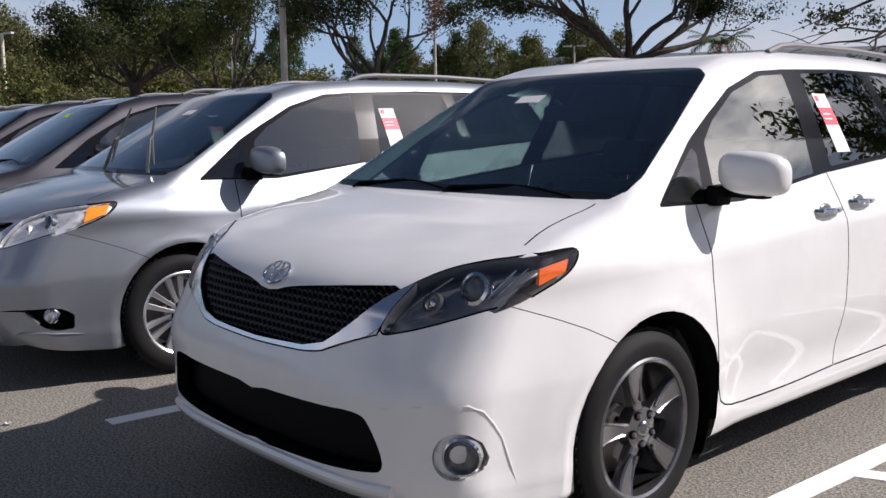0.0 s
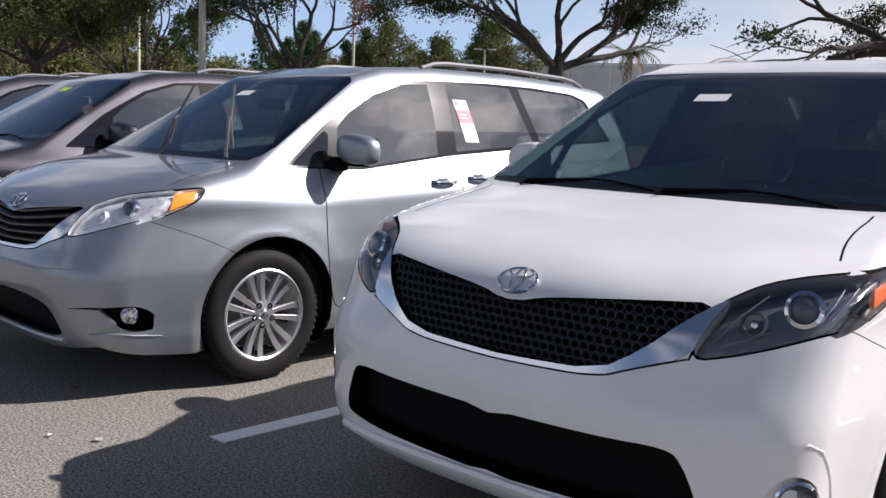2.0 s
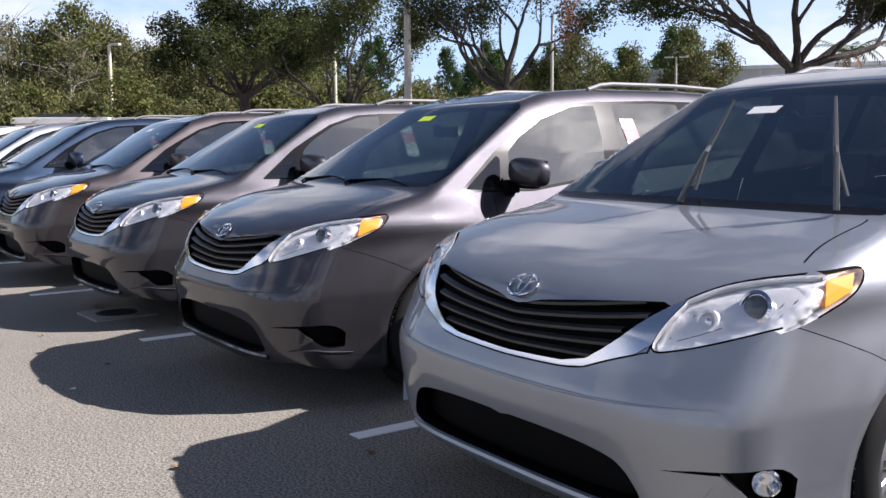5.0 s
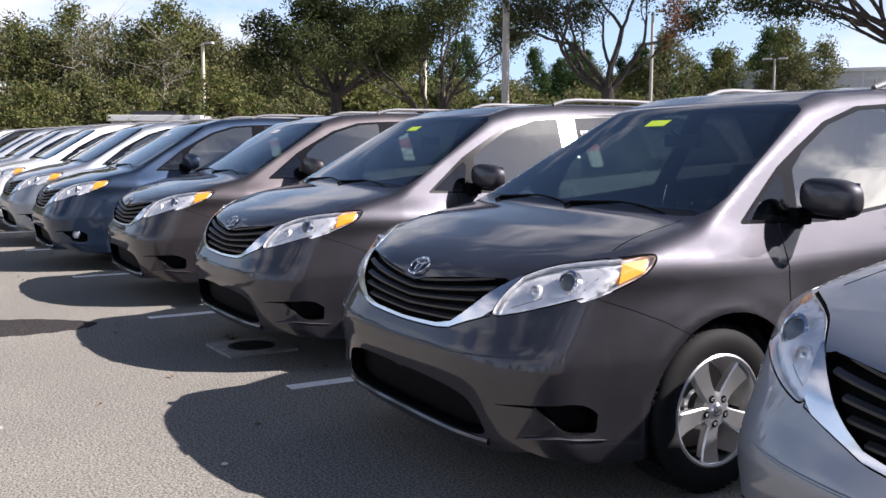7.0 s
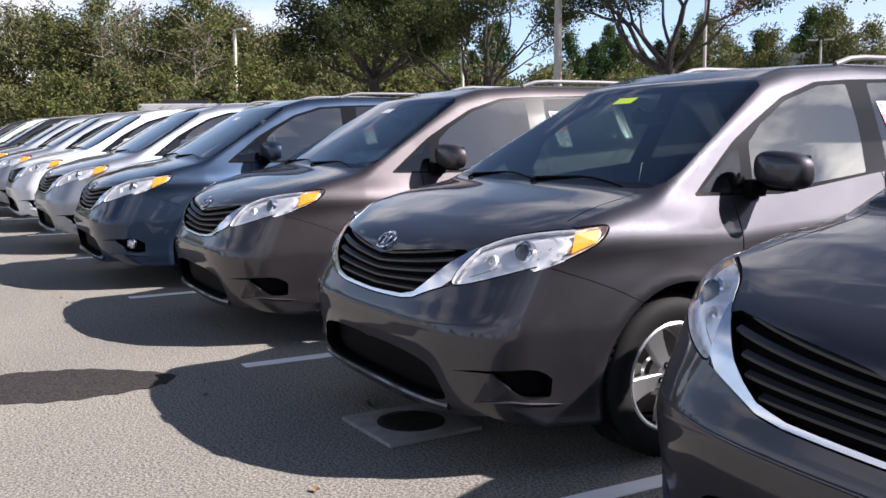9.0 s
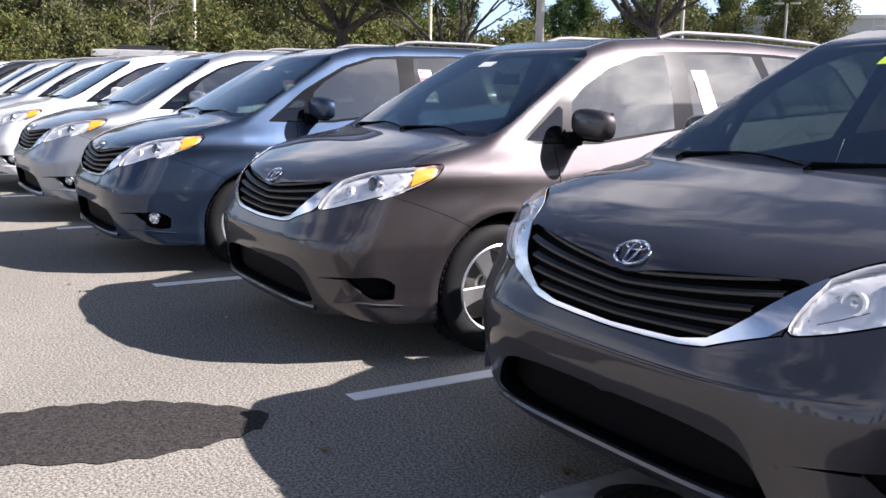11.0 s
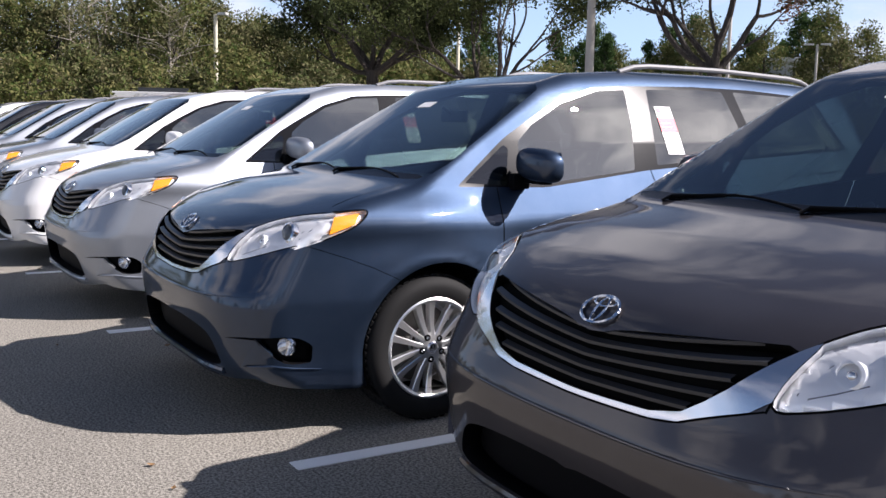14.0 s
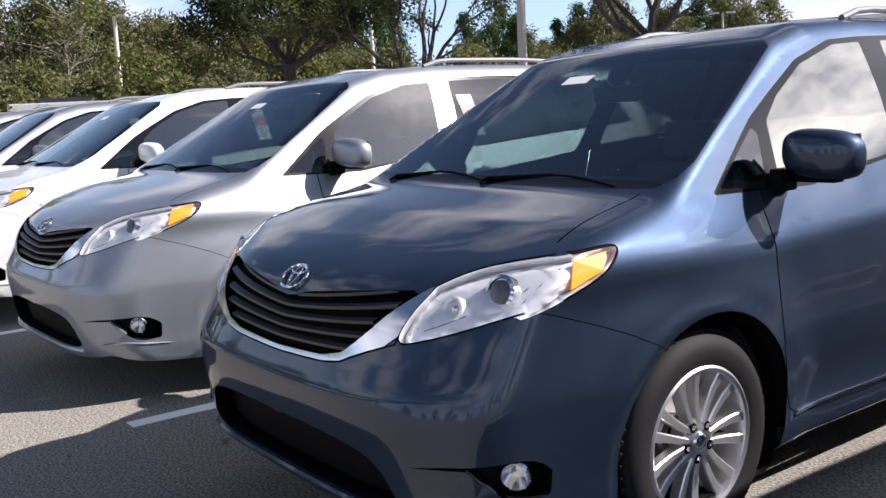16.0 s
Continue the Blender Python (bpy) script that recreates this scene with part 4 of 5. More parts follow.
        for i in range(5):
            b = bmesh.new()
            rows = []
            xs = np.linspace(-0.56, 0.56, 35)
            zs = 0.722 + 0.034 * i + (0.012 + 0.004 * i) * (np.abs(xs) / 0.3) ** 1.3
            keep = inside(np.array(GRILLE), np.maximum(np.abs(xs), 0.001), zs)
            xs, zs = xs[keep], zs[keep]
            for x, p in zip(xs, front_at(np.abs(xs), zs, se)):
                rows.append([b.verts.new((x, p[1] + dy, p[2] + dz)) for dy, dz in ((0.026, 0.012), (0.006, 0.004), (0.006, -0.005), (0.026, -0.010))])
            for r, q in zip(rows, rows[1:]):
                for j in range(3):
                    b.faces.new((r[j], r[j + 1], q[j + 1], q[j]))
            bmesh.ops.recalc_face_normals(b, faces=b.faces[:])
            part("grille_bar", b, M["grille_bar"], grille, "dark grille bar")
    # badge: an oval ring with a smaller oval in it
    p = front_at(0.0, 0.908, se)[0]
    n = skin_normal(p[None], se)[0]
    up = np.array((0.0, -n[2], n[1])) * (1 if n[1] > 0 else -1)
    b = bmesh.new()
    for rx, rz, oz, thick in ((0.070, 0.048, 0.0, 0.0055), (0.044, 0.0165, 0.0285, 0.0042), (0.0185, 0.043, 0.0, 0.0042)):
        ring = [p + n * 0.006 + np.array((rx * math.cos(t), 0, 0)) + up * (oz + rz * math.sin(t)) for t in [2 * math.pi * i / 36 for i in range(37)]]
        tube(b, ring, thick, 6)
    part("badge", b, M["chrome"], van, "chrome oval badge")
    # paper sheet inside the sliding door's window and the tag that hangs under the mirror
    for s in (1,):
        y0, z0 = 2.60, 1.285
        for pn, mat, a, c, d0, d1, off in (("price_sheet", M["card"], 0.0, 0.27, 0.0, 0.125, 0.003), ("red_band", M["red"], 0.125, 0.205, 0.0, 0.125, 0.0045), ("header", M["red"], 0.235, 0.26, 0.01, 0.04, 0.0045),
                                           ("text_bar", M["card"], 0.150, 0.156, 0.015, 0.085, 0.006), ("text_bar", M["card"], 0.172, 0.178, 0.015, 0.085, 0.006), ("text_bar", M["grey_print"], 0.112, 0.116, 0.01, 0.09, 0.0045),
                                           ("text_bar", M["grey_print"], 0.09, 0.093, 0.01, 0.08, 0.0045), ("text_bar", M["grey_print"], 0.05, 0.053, 0.01, 0.09, 0.0045), ("text_bar", M["grey_print"], 0.03, 0.033, 0.01, 0.06, 0.0045)):
            n = 6
            hs = np.linspace(a, c, n + 1)
            lo = side_at(np.full(n + 1, y0 + d0) - 0.04 * (hs - 0.1), z0 + hs, se) + (off, 0, 0)
            hi = side_at(np.full(n + 1, y0 + d1) - 0.04 * (hs - 0.1), z0 + hs, se) + (off, 0, 0)
            b = bmesh.new()
            vs = [(b.verts.new(p), b.verts.new(q)) for p, q in zip(lo, hi)]
            for u, v in zip(vs, vs[1:]):
                b.faces.new((u[0], u[1], v[1], v[0]))
            if pn == "price_sheet":
                sheet = part(pn, b, mat, van, "white paper price sheet with a red band", False)
            else:
                part(pn, b, mat, sheet, smooth=False)
    # label stuck inside the top of the windscreen
    y0 = 1.60 if trim == "le" else 1.555
    b = bmesh.new()
    vs = []
    for y in (y0, y0 + 0.03, y0 + 0.055):
        q = top_at((-0.19, -0.04), (y, y), se) + (0, 0, 0.002)
        vs.append([b.verts.new(v) for v in q])
    for u, v in zip(vs, vs[1:]):
        b.faces.new((u[0], u[1], v[1], v[0]))
    part("windscreen_label", b, M["lime"] if trim == "le" else M["card"], van, "lime paper label" if trim == "le" else "white paper label", False)
    return van


def repaint(van, colour):
    for o in van.children_recursive:
        if o.type == "MESH" and o.material_slots and o.material_slots[0].link == "OBJECT":
            o.material_slots[0].material = PAINT[colour]
    return van


# ---- the lot ----
def asphalt_material(name, low, high):
    m = material(name, low, 0.95, Specular_IOR_Level=0.15)
    b = bsdf(m)
    stones = noise_ramp(m, 80.0, ((0.40, low), (0.50, tuple((a + c) / 2 for a, c in zip(low, high))), (0.61, high)), detail=2.5, rough=0.75)
    pits = noise_ramp(m, 38.0, ((0.33, (0.55, 0.54, 0.53)), (0.45, (1.0, 1.0, 1.0))), detail=5.0, rough=0.8)
    grain = mix(m, stones, pits, 0.8, "MULTIPLY")
    patch = noise_ramp(m, 0.7, ((0.35, (0.86, 0.86, 0.87)), (0.7, (1.0, 1.0, 1.0))), detail=5.0)
    mottled = noise_ramp(m, 14.0, ((0.3, (0.9, 0.9, 0.9)), (0.7, (1.0, 1.0, 1.0))))
    col = mix(m, mix(m, grain, patch, 1.0, "MULTIPLY"), mottled, 1.0, "MULTIPLY")
    link(m, col, b.inputs["Base Color"])
    bump(m, noise_ramp(m, 130.0, ((0.25, (0, 0, 0)), (0.75, (1, 1, 1))), detail=4.0), 0.5, 0.005)
    return m


asphalt = asphalt_material("asphalt", (0.132, 0.123, 0.106), (0.435, 0.405, 0.352))
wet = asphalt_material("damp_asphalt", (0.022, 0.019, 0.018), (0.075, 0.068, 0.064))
line_paint = material("line_paint", (0.7, 0.7, 0.68), 0.7)
link(line_paint, noise_ramp(line_paint, 60.0, ((0.2, (0.7, 0.7, 0.69)), (0.36, (0.92, 0.92, 0.9)))), bsdf(line_paint).inputs["Base Color"])
concrete = material("concrete", (0.4, 0.39, 0.37), 0.9)
link(concrete, noise_ramp(concrete, 9.0, ((0.3, (0.22, 0.21, 0.195)), (0.7, (0.36, 0.35, 0.325)))), bsdf(concrete).inputs["Base Color"])
iron = material("iron", (0.03, 0.028, 0.026), 0.7, 0.4)

bm = bmesh.new()
bmesh.ops.create_grid(bm, x_segments=30, y_segments=30, size=900)
tagged(part("ground", bm, asphalt), "pale worn asphalt of the parking lot", "ground", kind="structure")


def flat_patch(name, outline, mat, height, parent=None):
    """A flat piece with that outline, 'height' above the ground."""
    b = bmesh.new()
    top = [b.verts.new((x, y, height)) for x, y in outline]
    low = [b.verts.new((x, y, height - 0.004)) for x, y in outline]
    b.faces.new(top)
    for i in range(len(top)):
        j = (i + 1) % len(top)
        b.faces.new((top[i], low[i], low[j], top[j]))
    bmesh.ops.recalc_face_normals(b, faces=b.faces[:])
    return part(name, b, mat, parent, smooth=False)


def stall_line(x, y, length, turn=0.0):
    w = 0.05
    n = 14
    left = [(x - w + 0.003 * math.sin(7 * i + x), y + length * i / n) for i in range(n + 1)]
    right = [(x + w + 0.003 * math.sin(5 * i + 2 * x), y + length * i / n) for i in range(n + 1)]
    return flat_patch("stall_line", left + right[::-1], line_paint, 0.004)


LINES = ((1.13, 0.42), (-1.576, 0.341), (-4.582, 0.278), (-7.484, 0.2), (-10.204, 0.045), (-13.037, -0.059), (-16.0, -0.147), (-18.87, -0.24), (-21.7, -0.33), (-24.55, -0.42), (-27.4, -0.5), (-30.2, -0.6))
for x, y in LINES:
    tagged(stall_line(x, y, 5.2), "worn white painted stall line", "line", "stall lines", "structure")
for i in range(5):
    tagged(flat_patch("hatch_line", [(1.18, 2.33 + 1.1 * i), (2.4, 2.9 + 1.1 * i), (2.4, 3.01 + 1.1 * i), (1.18, 2.44 + 1.1 * i)], line_paint, 0.004), "white painted hatch line beside the stall", "line", "hatch lines", "structure")

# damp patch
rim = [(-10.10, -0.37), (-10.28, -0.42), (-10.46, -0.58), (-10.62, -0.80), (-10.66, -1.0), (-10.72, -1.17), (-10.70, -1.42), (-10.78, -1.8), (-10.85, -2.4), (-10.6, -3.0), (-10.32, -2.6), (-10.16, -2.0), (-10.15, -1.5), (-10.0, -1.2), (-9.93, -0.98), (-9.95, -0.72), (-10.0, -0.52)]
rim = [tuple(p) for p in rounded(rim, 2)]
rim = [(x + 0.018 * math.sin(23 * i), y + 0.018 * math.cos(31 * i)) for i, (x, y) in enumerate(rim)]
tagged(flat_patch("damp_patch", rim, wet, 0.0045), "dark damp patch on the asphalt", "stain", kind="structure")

# drain: a concrete slab with a round iron cover
drain = tagged(new("drain"), "square concrete drain slab with round iron cover", "drain")
drain.matrix_basis = pose(-8.66, 0.385, 0, 0, 0, 2)
bm = bmesh.new()
box(bm, (0.50, 0.50, 0.03), (0, 0, 0.003), 0.006)
part("slab", bm, concrete, drain)
bm = bmesh.new()
r = 0.165
top = [bm.verts.new((r * math.cos(t), r * math.sin(t), 0.022)) for t in [2 * math.pi * k / 40 for k in range(40)]]
bm.faces.new(top)
for k in range(40):
    a, c = top[k], top[(k + 1) % 40]
    d, e = bm.verts.new((a.co.x, a.co.y, 0.005)), bm.verts.new((c.co.x, c.co.y, 0.005))
    bm.faces.new((a, d, e, c))
cover = part("cover", bm, iron, drain, "rusty iron drain cover", False)
for k in range(-3, 4):
    bm = bmesh.new()
    half = math.sqrt(max(0.001, 0.14 ** 2 - (0.036 * k) ** 2))
    box(bm, (0.014, 2 * half, 0.008), (0.036 * k, 0, 0.025))
    part("bar", bm, iron, cover, smooth=False)

# dry weed at the slab's corner
weed = tagged(new("dry_weed"), "small dry weed growing at the drain slab's corner", "weed")
weed.matrix_basis = pose(-9.02, 0.36, 0)
straw = material("straw", (0.16, 0.14, 0.09), 0.85)
for k in range(16):
    bm = bmesh.new()
    a, reach = 2.4 * k, 0.05 + 0.012 * (k % 6)
    tube(bm, [(0.01 * math.cos(a), 0.01 * math.sin(a), 0.0), (0.55 * reach * math.cos(a), 0.55 * reach * math.sin(a), 0.03 + 0.004 * (k % 5)), (reach * math.cos(a + 0.3), reach * math.sin(a + 0.3), 0.018)], [0.004, 0.003, 0.001], 4)
    part("blade", bm, straw, weed)

# leaves and litter on the asphalt
litter = material("dry_leaf", (0.22, 0.13, 0.06), 0.8)
pale = material("paper_scrap", (0.6, 0.58, 0.52), 0.8)
for i in range(70):
    x, y = random.uniform(-24, 2), random.uniform(-2.6, 0.6)
    bm = bmesh.new()
    s = random.uniform(0.012, 0.035)
    pts = [(s * math.cos(t) * random.uniform(0.5, 1.1), 0.55 * s * math.sin(t), 0.006 + 0.012 * random.random()) for t in [2 * math.pi * k / 7 for k in range(7)]]
    c = bm.verts.new((0, 0, 0.003))
    vs = [bm.verts.new(p) for p in pts]
    for k in range(7):
        bm.faces.new((c, vs[k], vs[(k + 1) % 7]))
    ob = part("fallen_leaf", bm, litter if random.random() < 0.75 else pale, None, smooth=False)
    ob.matrix_basis = pose(x, y, 0.001, 0, 0, random.uniform(0, 360))
    tagged(ob, "small dry leaf lying on the asphalt", "leaf", "fallen leaves")

# ---- the vans ----
CARS = ((0.000, 0.281, 2.25), (-3.219, 0.067, -0.95), (-5.930, 0.098, -0.55), (-8.645, 0.144, 0.19), (-11.486, 0.091, -0.62), (-14.286, -0.222, -0.21), (-17.179, -0.256, 0.94), (-20.071, -0.345, 0.10))
STOCK = (("se", "white", "white minivan with black honeycomb grille and dark wheels"), ("xle", "silver", "silver minivan with raised wipers and chrome trim"), ("le", "grey", "dark grey minivan parked in the row"), ("le", "grey", "dark grey minivan parked by the drain"),
         ("le", "brown_grey", "brownish grey minivan with five-spoke wheels"), ("xle", "blue", "slate blue minivan with fog lamps"), ("xle", "silver", "silver minivan with fog lamps"), ("xle", "white", "white minivan with fog lamps"),
         ("le", "silver", "silver minivan parked far down the row"), ("le", "silver", "silver minivan parked far down the row"), ("le", "black", "black minivan parked far down the row"), ("le", "white", "white minivan parked far down the row"), ("le", "grey", "dark grey minivan parked far down the row"))
FIRST = {}


def put_van(trim, colour, words, m, group):
    if trim in FIRST:
        van = copy_thing(FIRST[trim], m)
    else:
        van = FIRST[trim] = minivan(trim)
        van.matrix_basis = m
    repaint(van, colour)
    return tagged(van, words, "minivan", group)


SPRUNG = None
for k, (trim, colour, words) in enumerate(STOCK):
    n = len(CARS)
    x, y, yaw = CARS[k] if k < n else (CARS[-1][0] - 2.86 * (k - n + 1), CARS[-1][1] - 0.09 * (k - n + 1), 0.0)
    van = put_van(trim, colour, words, pose(x, y, 0, 0, 0, yaw), "minivans in the row")
    if k == 1:
        SPRUNG = van
    if k > 3 and trim == "le":
        for o in van.children:
            if o.name.startswith("windscreen_label"):
                o.material_slots[0].link = "OBJECT"
                o.material_slots[0].material = M["card"]
                tagged(o, "white paper label")
put_van("le", "black", "tall black van parked tail to tail behind the silver minivan", pose(-3.15, 12.2, 0, 0, 0, 180) @ Matrix.Diagonal((1.04, 1.02, 1.11, 1)), "minivans in the row behind")
for x, y, colour in ((-33, 24, "white"), (-36, 24, "white"), (-39, 24, "silver")):
    put_van("le", colour, colour + " minivan parked in the row behind", pose(x, y, 0, 0, 0, 180), "minivans in the row behind")

# the silver van's wipers stand off the glass
lay = [o for o in SPRUNG.children if o.name.startswith("wiper")]
for o, (root, tip) in zip(lay, (((0.66, 0.95, 1.17), (0.57, 1.06, 1.56)), ((-0.015, 0.93, 1.17), (0.12, 1.08, 1.566)))):
    bm = bmesh.new()
    root, tip = Vector(root), Vector(tip)
    elbow = root + (tip - root) * 0.5
    tube(bm, (root, elbow + Vector((0.015, -0.02, 0)), elbow + (tip - root) * 0.06), (0.012, 0.010, 0.008), 7)
    tube(bm, (root + (tip - root) * 0.12 + Vector((0.03, 0.02, 0)), elbow, tip), (0.007, 0.011, 0.006), 6)
    o.data = part_mesh("wiper", bm, M["satin_wrap"])
    tagged(o, "wiper in clear wrap")


# ---- trees ----
def leaf_material(name, dark, light, brown=None):
    m = material(name, dark, 0.8, Specular_IOR_Level=0.12)
    g = node(m, "ShaderNodeNewGeometry")
    r = node(m, "ShaderNodeValToRGB")
    e = r.color_ramp.elements
    e[0].color, e[1].color = (*dark, 1), (*light, 1)
    if brown:
        k = e.new(0.93)
        k.color = (*brown, 1)
        e[-1].color = (*brown, 1)
        e[1].position = 0.85
    link(m, g.outputs["Random Per Island"], r.inputs[0])
    link(m, r.outputs[0], bsdf(m).inputs["Base Color"])
    t = m.node_tree
    tr = node(m, "ShaderNodeBsdfTranslucent")
    link(m, r.outputs[0], tr.inputs[0])
    mx = node(m, "ShaderNodeMixShader")
    mx.inputs[0].default_value = 0.3
    out = [n for n in t.nodes if n.type == "OUTPUT_MATERIAL"][0]
    link(m, bsdf(m).outputs[0], mx.inputs[1])
    link(m, tr.outputs[0], mx.inputs[2])
    link(m, mx.outputs[0], out.inputs[0])
    return m


bark = material("bark", (0.12, 0.095, 0.075), 0.95)
link(bark, noise_ramp(bark, 6.0, ((0.3, (0.025, 0.021, 0.018)), (0.7, (0.075, 0.062, 0.052))), stretch=(1, 1, 0.25)), bsdf(bark).inputs["Base Color"])
bump(bark, noise_ramp(bark, 14.0, ((0.3, (0, 0, 0)), (0.7, (1, 1, 1))), stretch=(1, 1, 0.2)), 0.8, 0.05)
twig = material("grey_twig", (0.30, 0.27, 0.23), 0.9)
OAK = leaf_material("oak_leaf", (0.014, 0.021, 0.008), (0.062, 0.078, 0.030))
DRY = leaf_material("dry_oak_leaf", (0.10, 0.05, 0.03), (0.24, 0.12, 0.07))
MOSS = leaf_material("moss_leaf", (0.03, 0.042, 0.014), (0.10, 0.115, 0.042))
SUNNY = leaf_material("sunny_leaf", (0.055, 0.090, 0.022), (0.165, 0.225, 0.062), (0.16, 0.15, 0.06))
OLIVE = leaf_material("olive_leaf", (0.062, 0.088, 0.028), (0.185, 0.22, 0.078), (0.18, 0.165, 0.085))
PINE = leaf_material("pine_needle", (0.02, 0.042, 0.014), (0.075, 0.125, 0.04))


def leaves_mesh(name, centres, radii, per, size, rng, squash=0.75):
    """Small leaf sprays round the centres, joined into one mesh."""
    c = np.repeat(centres, per, 0)
    r = np.repeat(radii, per)
    d = rng.normal(size=(len(c), 3))
    d /= np.linalg.norm(d, axis=1)[:, None]
    d[:, 2] *= squash
    p = c + d * (r * rng.random(len(c)) ** 0.45)[:, None]
    u = rng.normal(size=(len(c), 3))
    u /= np.linalg.norm(u, axis=1)[:, None]
    v = np.cross(u, rng.normal(size=(len(c), 3)))
    v /= np.linalg.norm(v, axis=1)[:, None]
    s = size * rng.uniform(0.55, 1.35, len(c))[:, None]
    quad = np.stack([p - u * s * 0.9, p - v * s * 0.42 + u * s * 0.1, p + u * s, p + v * s * 0.42 - u * s * 0.15], 1).reshape(-1, 3)
    n = len(p)
    me = bpy.data.meshes.new(name)
    me.vertices.add(4 * n)
    me.vertices.foreach_set("co", quad.ravel())
    me.loops.add(4 * n)
    me.loops.foreach_set("vertex_index", np.arange(4 * n))
    me.polygons.add(n)
    me.polygons.foreach_set("loop_start", np.arange(0, 4 * n, 4))
    me.update()
    me.validate()
    return me


def grow(rng, start, way, length, radius, depth, spread, lift, out, tips, kink=0.16):
    """One limb and its branches: tubes into out, the ends into tips."""
    n = 5
    p, d = np.array(start, float), np.array(way, float) / np.linalg.norm(way)
    pts, rad = [p.copy()], [radius]
    for i in range(n):
        d = d + rng.normal(size=3) * kink + np.array((0, 0, lift))
        d /= np.linalg.norm(d)
        p = p + d * length / n
        pts.append(p.copy())
        rad.append(radius * (1 - 0.42 * (i + 1) / n))
    tube(out, pts, rad, 7 if depth > 1 else 5)
    if depth <= 1:
        tips += [pts[-1], pts[-3]]
    if depth == 0:
        return
    k = 3 if depth > 2 else rng.integers(2, 4)
    for j in range(k):
        e = rng.normal(size=3)
        e -= d * (e @ d)
        e /= np.linalg.norm(e)
        at = pts[-1] if j < 2 else pts[rng.integers(2, n)]
        grow(rng, at, d + e * spread * rng.uniform(0.6, 1.3), length * rng.uniform(0.6, 0.85), rad[-1] * 0.78, depth - 1, spread, lift, out, tips, kink)


def tree(name, label, at, seed, trunk, limbs, depth, spread, lift, leaf, per, size, clump, trunk_r=0.25, first=3.0, tilt=0.5, lean=(0, 0), bark_mat=None, fork=None):
    """A tree: a trunk that forks into limbs, and a crown of leaf sprays at their ends."""
    rng = np.random.default_rng(seed)
    t = tagged(new(name), label, "tree")
    t.matrix_basis = pose(at[0], at[1], 0)
    bm = bmesh.new()
    base = [(0, 0, -0.1), (0.02, 0, 0.25), (lean[0] * 0.5, lean[1] * 0.5, trunk * 0.55), (lean[0], lean[1], trunk)]
    tube(bm, base, [trunk_r * 1.5, trunk_r * 1.1, trunk_r * 0.92, trunk_r * 0.85], 10)
    tips = []
    for i in range(limbs):
        a = 2 * math.pi * (i + rng.uniform(-0.25, 0.25)) / limbs
        way = (math.cos(a) * tilt, math.sin(a) * tilt, rng.uniform(0.55, 1.0))
        grow(rng, (lean[0], lean[1], trunk - 0.15), way, first * rng.uniform(0.8, 1.15), trunk_r * 0.55, depth, spread, lift, bm, tips)
    part("trunk", bm, bark_mat or bark, t)
    tips = np.array(tips)
    radii = rng.uniform(0.6, 1.25, len(tips)) * clump
    ob = part("crown", leaves_mesh("crown", tips, radii, per, size, rng), leaf, t)
    ob["kind"] = "stuff"
    return t


def oak(label, at, seed, fork, girth, limbs, leaf, per, size, clump, low, depth=3, spread=0.6, lift=0.05, dry=None):
    """An oak by the lot: a bare trunk up to the fork, then the given limbs (sideways, back, up, length), and leaves at the twigs above 'low'."""
    rng = np.random.default_rng(seed)
    t = tagged(new("oak_tree"), label, "tree")
    t.matrix_basis = pose(at[0], at[1], 0)
    bm = bmesh.new()
    tube(bm, [(0, 0, -0.1), (0.03, 0, 0.3), (0.08, 0.04, fork * 0.55), (0, 0, fork)], [girth * 1.6, girth * 1.15, girth * 0.95, girth * 0.9], 12)
    tips = []
    for side, back, up, length in limbs:
        way = np.array((0.6 * side - 0.8 * back, 0.8 * side + 0.6 * back, up))
        grow(rng, (0, 0, fork - 0.25), way, length, girth * rng.uniform(0.42, 0.58), depth, spread, lift, bm, tips, 0.13)
    part("trunk", bm, bark, t, "dark bare trunk and limbs")
    tips = np.array([p for p in tips if p[2] > low])
    radii = rng.uniform(0.5, 1.2, len(tips)) * clump
    ob = part("crown", leaves_mesh("crown", tips, radii, per, size, rng, 0.6), leaf, t)
    ob["kind"] = "stuff"
    if dry:
        pts = np.array(dry) - (at[0], at[1], 0)
        ob = part("dry_foliage", leaves_mesh("dry_foliage", pts, np.full(len(pts), 0.5), 90, 0.08, rng, 1.2), DRY, t, "hanging reddish brown dry leaves")
        ob["kind"] = "stuff"
    return t


oak("dark dense oak tree with low spreading crown", (-57.5, 23.4), 3, 4.5, 0.36,
    ((-1.3, 0.2, 0.5, 2.5), (-0.9, -0.5, 0.75, 2.5), (-0.5, 0.6, 1.0, 2.6), (0.0, -0.2, 1.0, 2.7), (0.6, 0.5, 0.95, 2.6), (0.9, -0.5, 0.7, 2.5), (1.3, 0.1, 0.5, 2.5)), OAK, 95, 0.12, 1.25, 5.9)
oak("slender oak with several bare leaning stems", (-49.0, 25.6), 5, 2.6, 0.30,
    ((-1.1, 0.0, 1.0, 3.5), (-0.5, 0.3, 1.0, 3.5), (0.1, -0.2, 1.0, 3.7), (0.55, 0.2, 1.0, 3.5), (0.95, 0.0, 1.0, 3.3)), MOSS, 75, 0.10, 1.15, 5.6, 3, 0.5, 0.05)
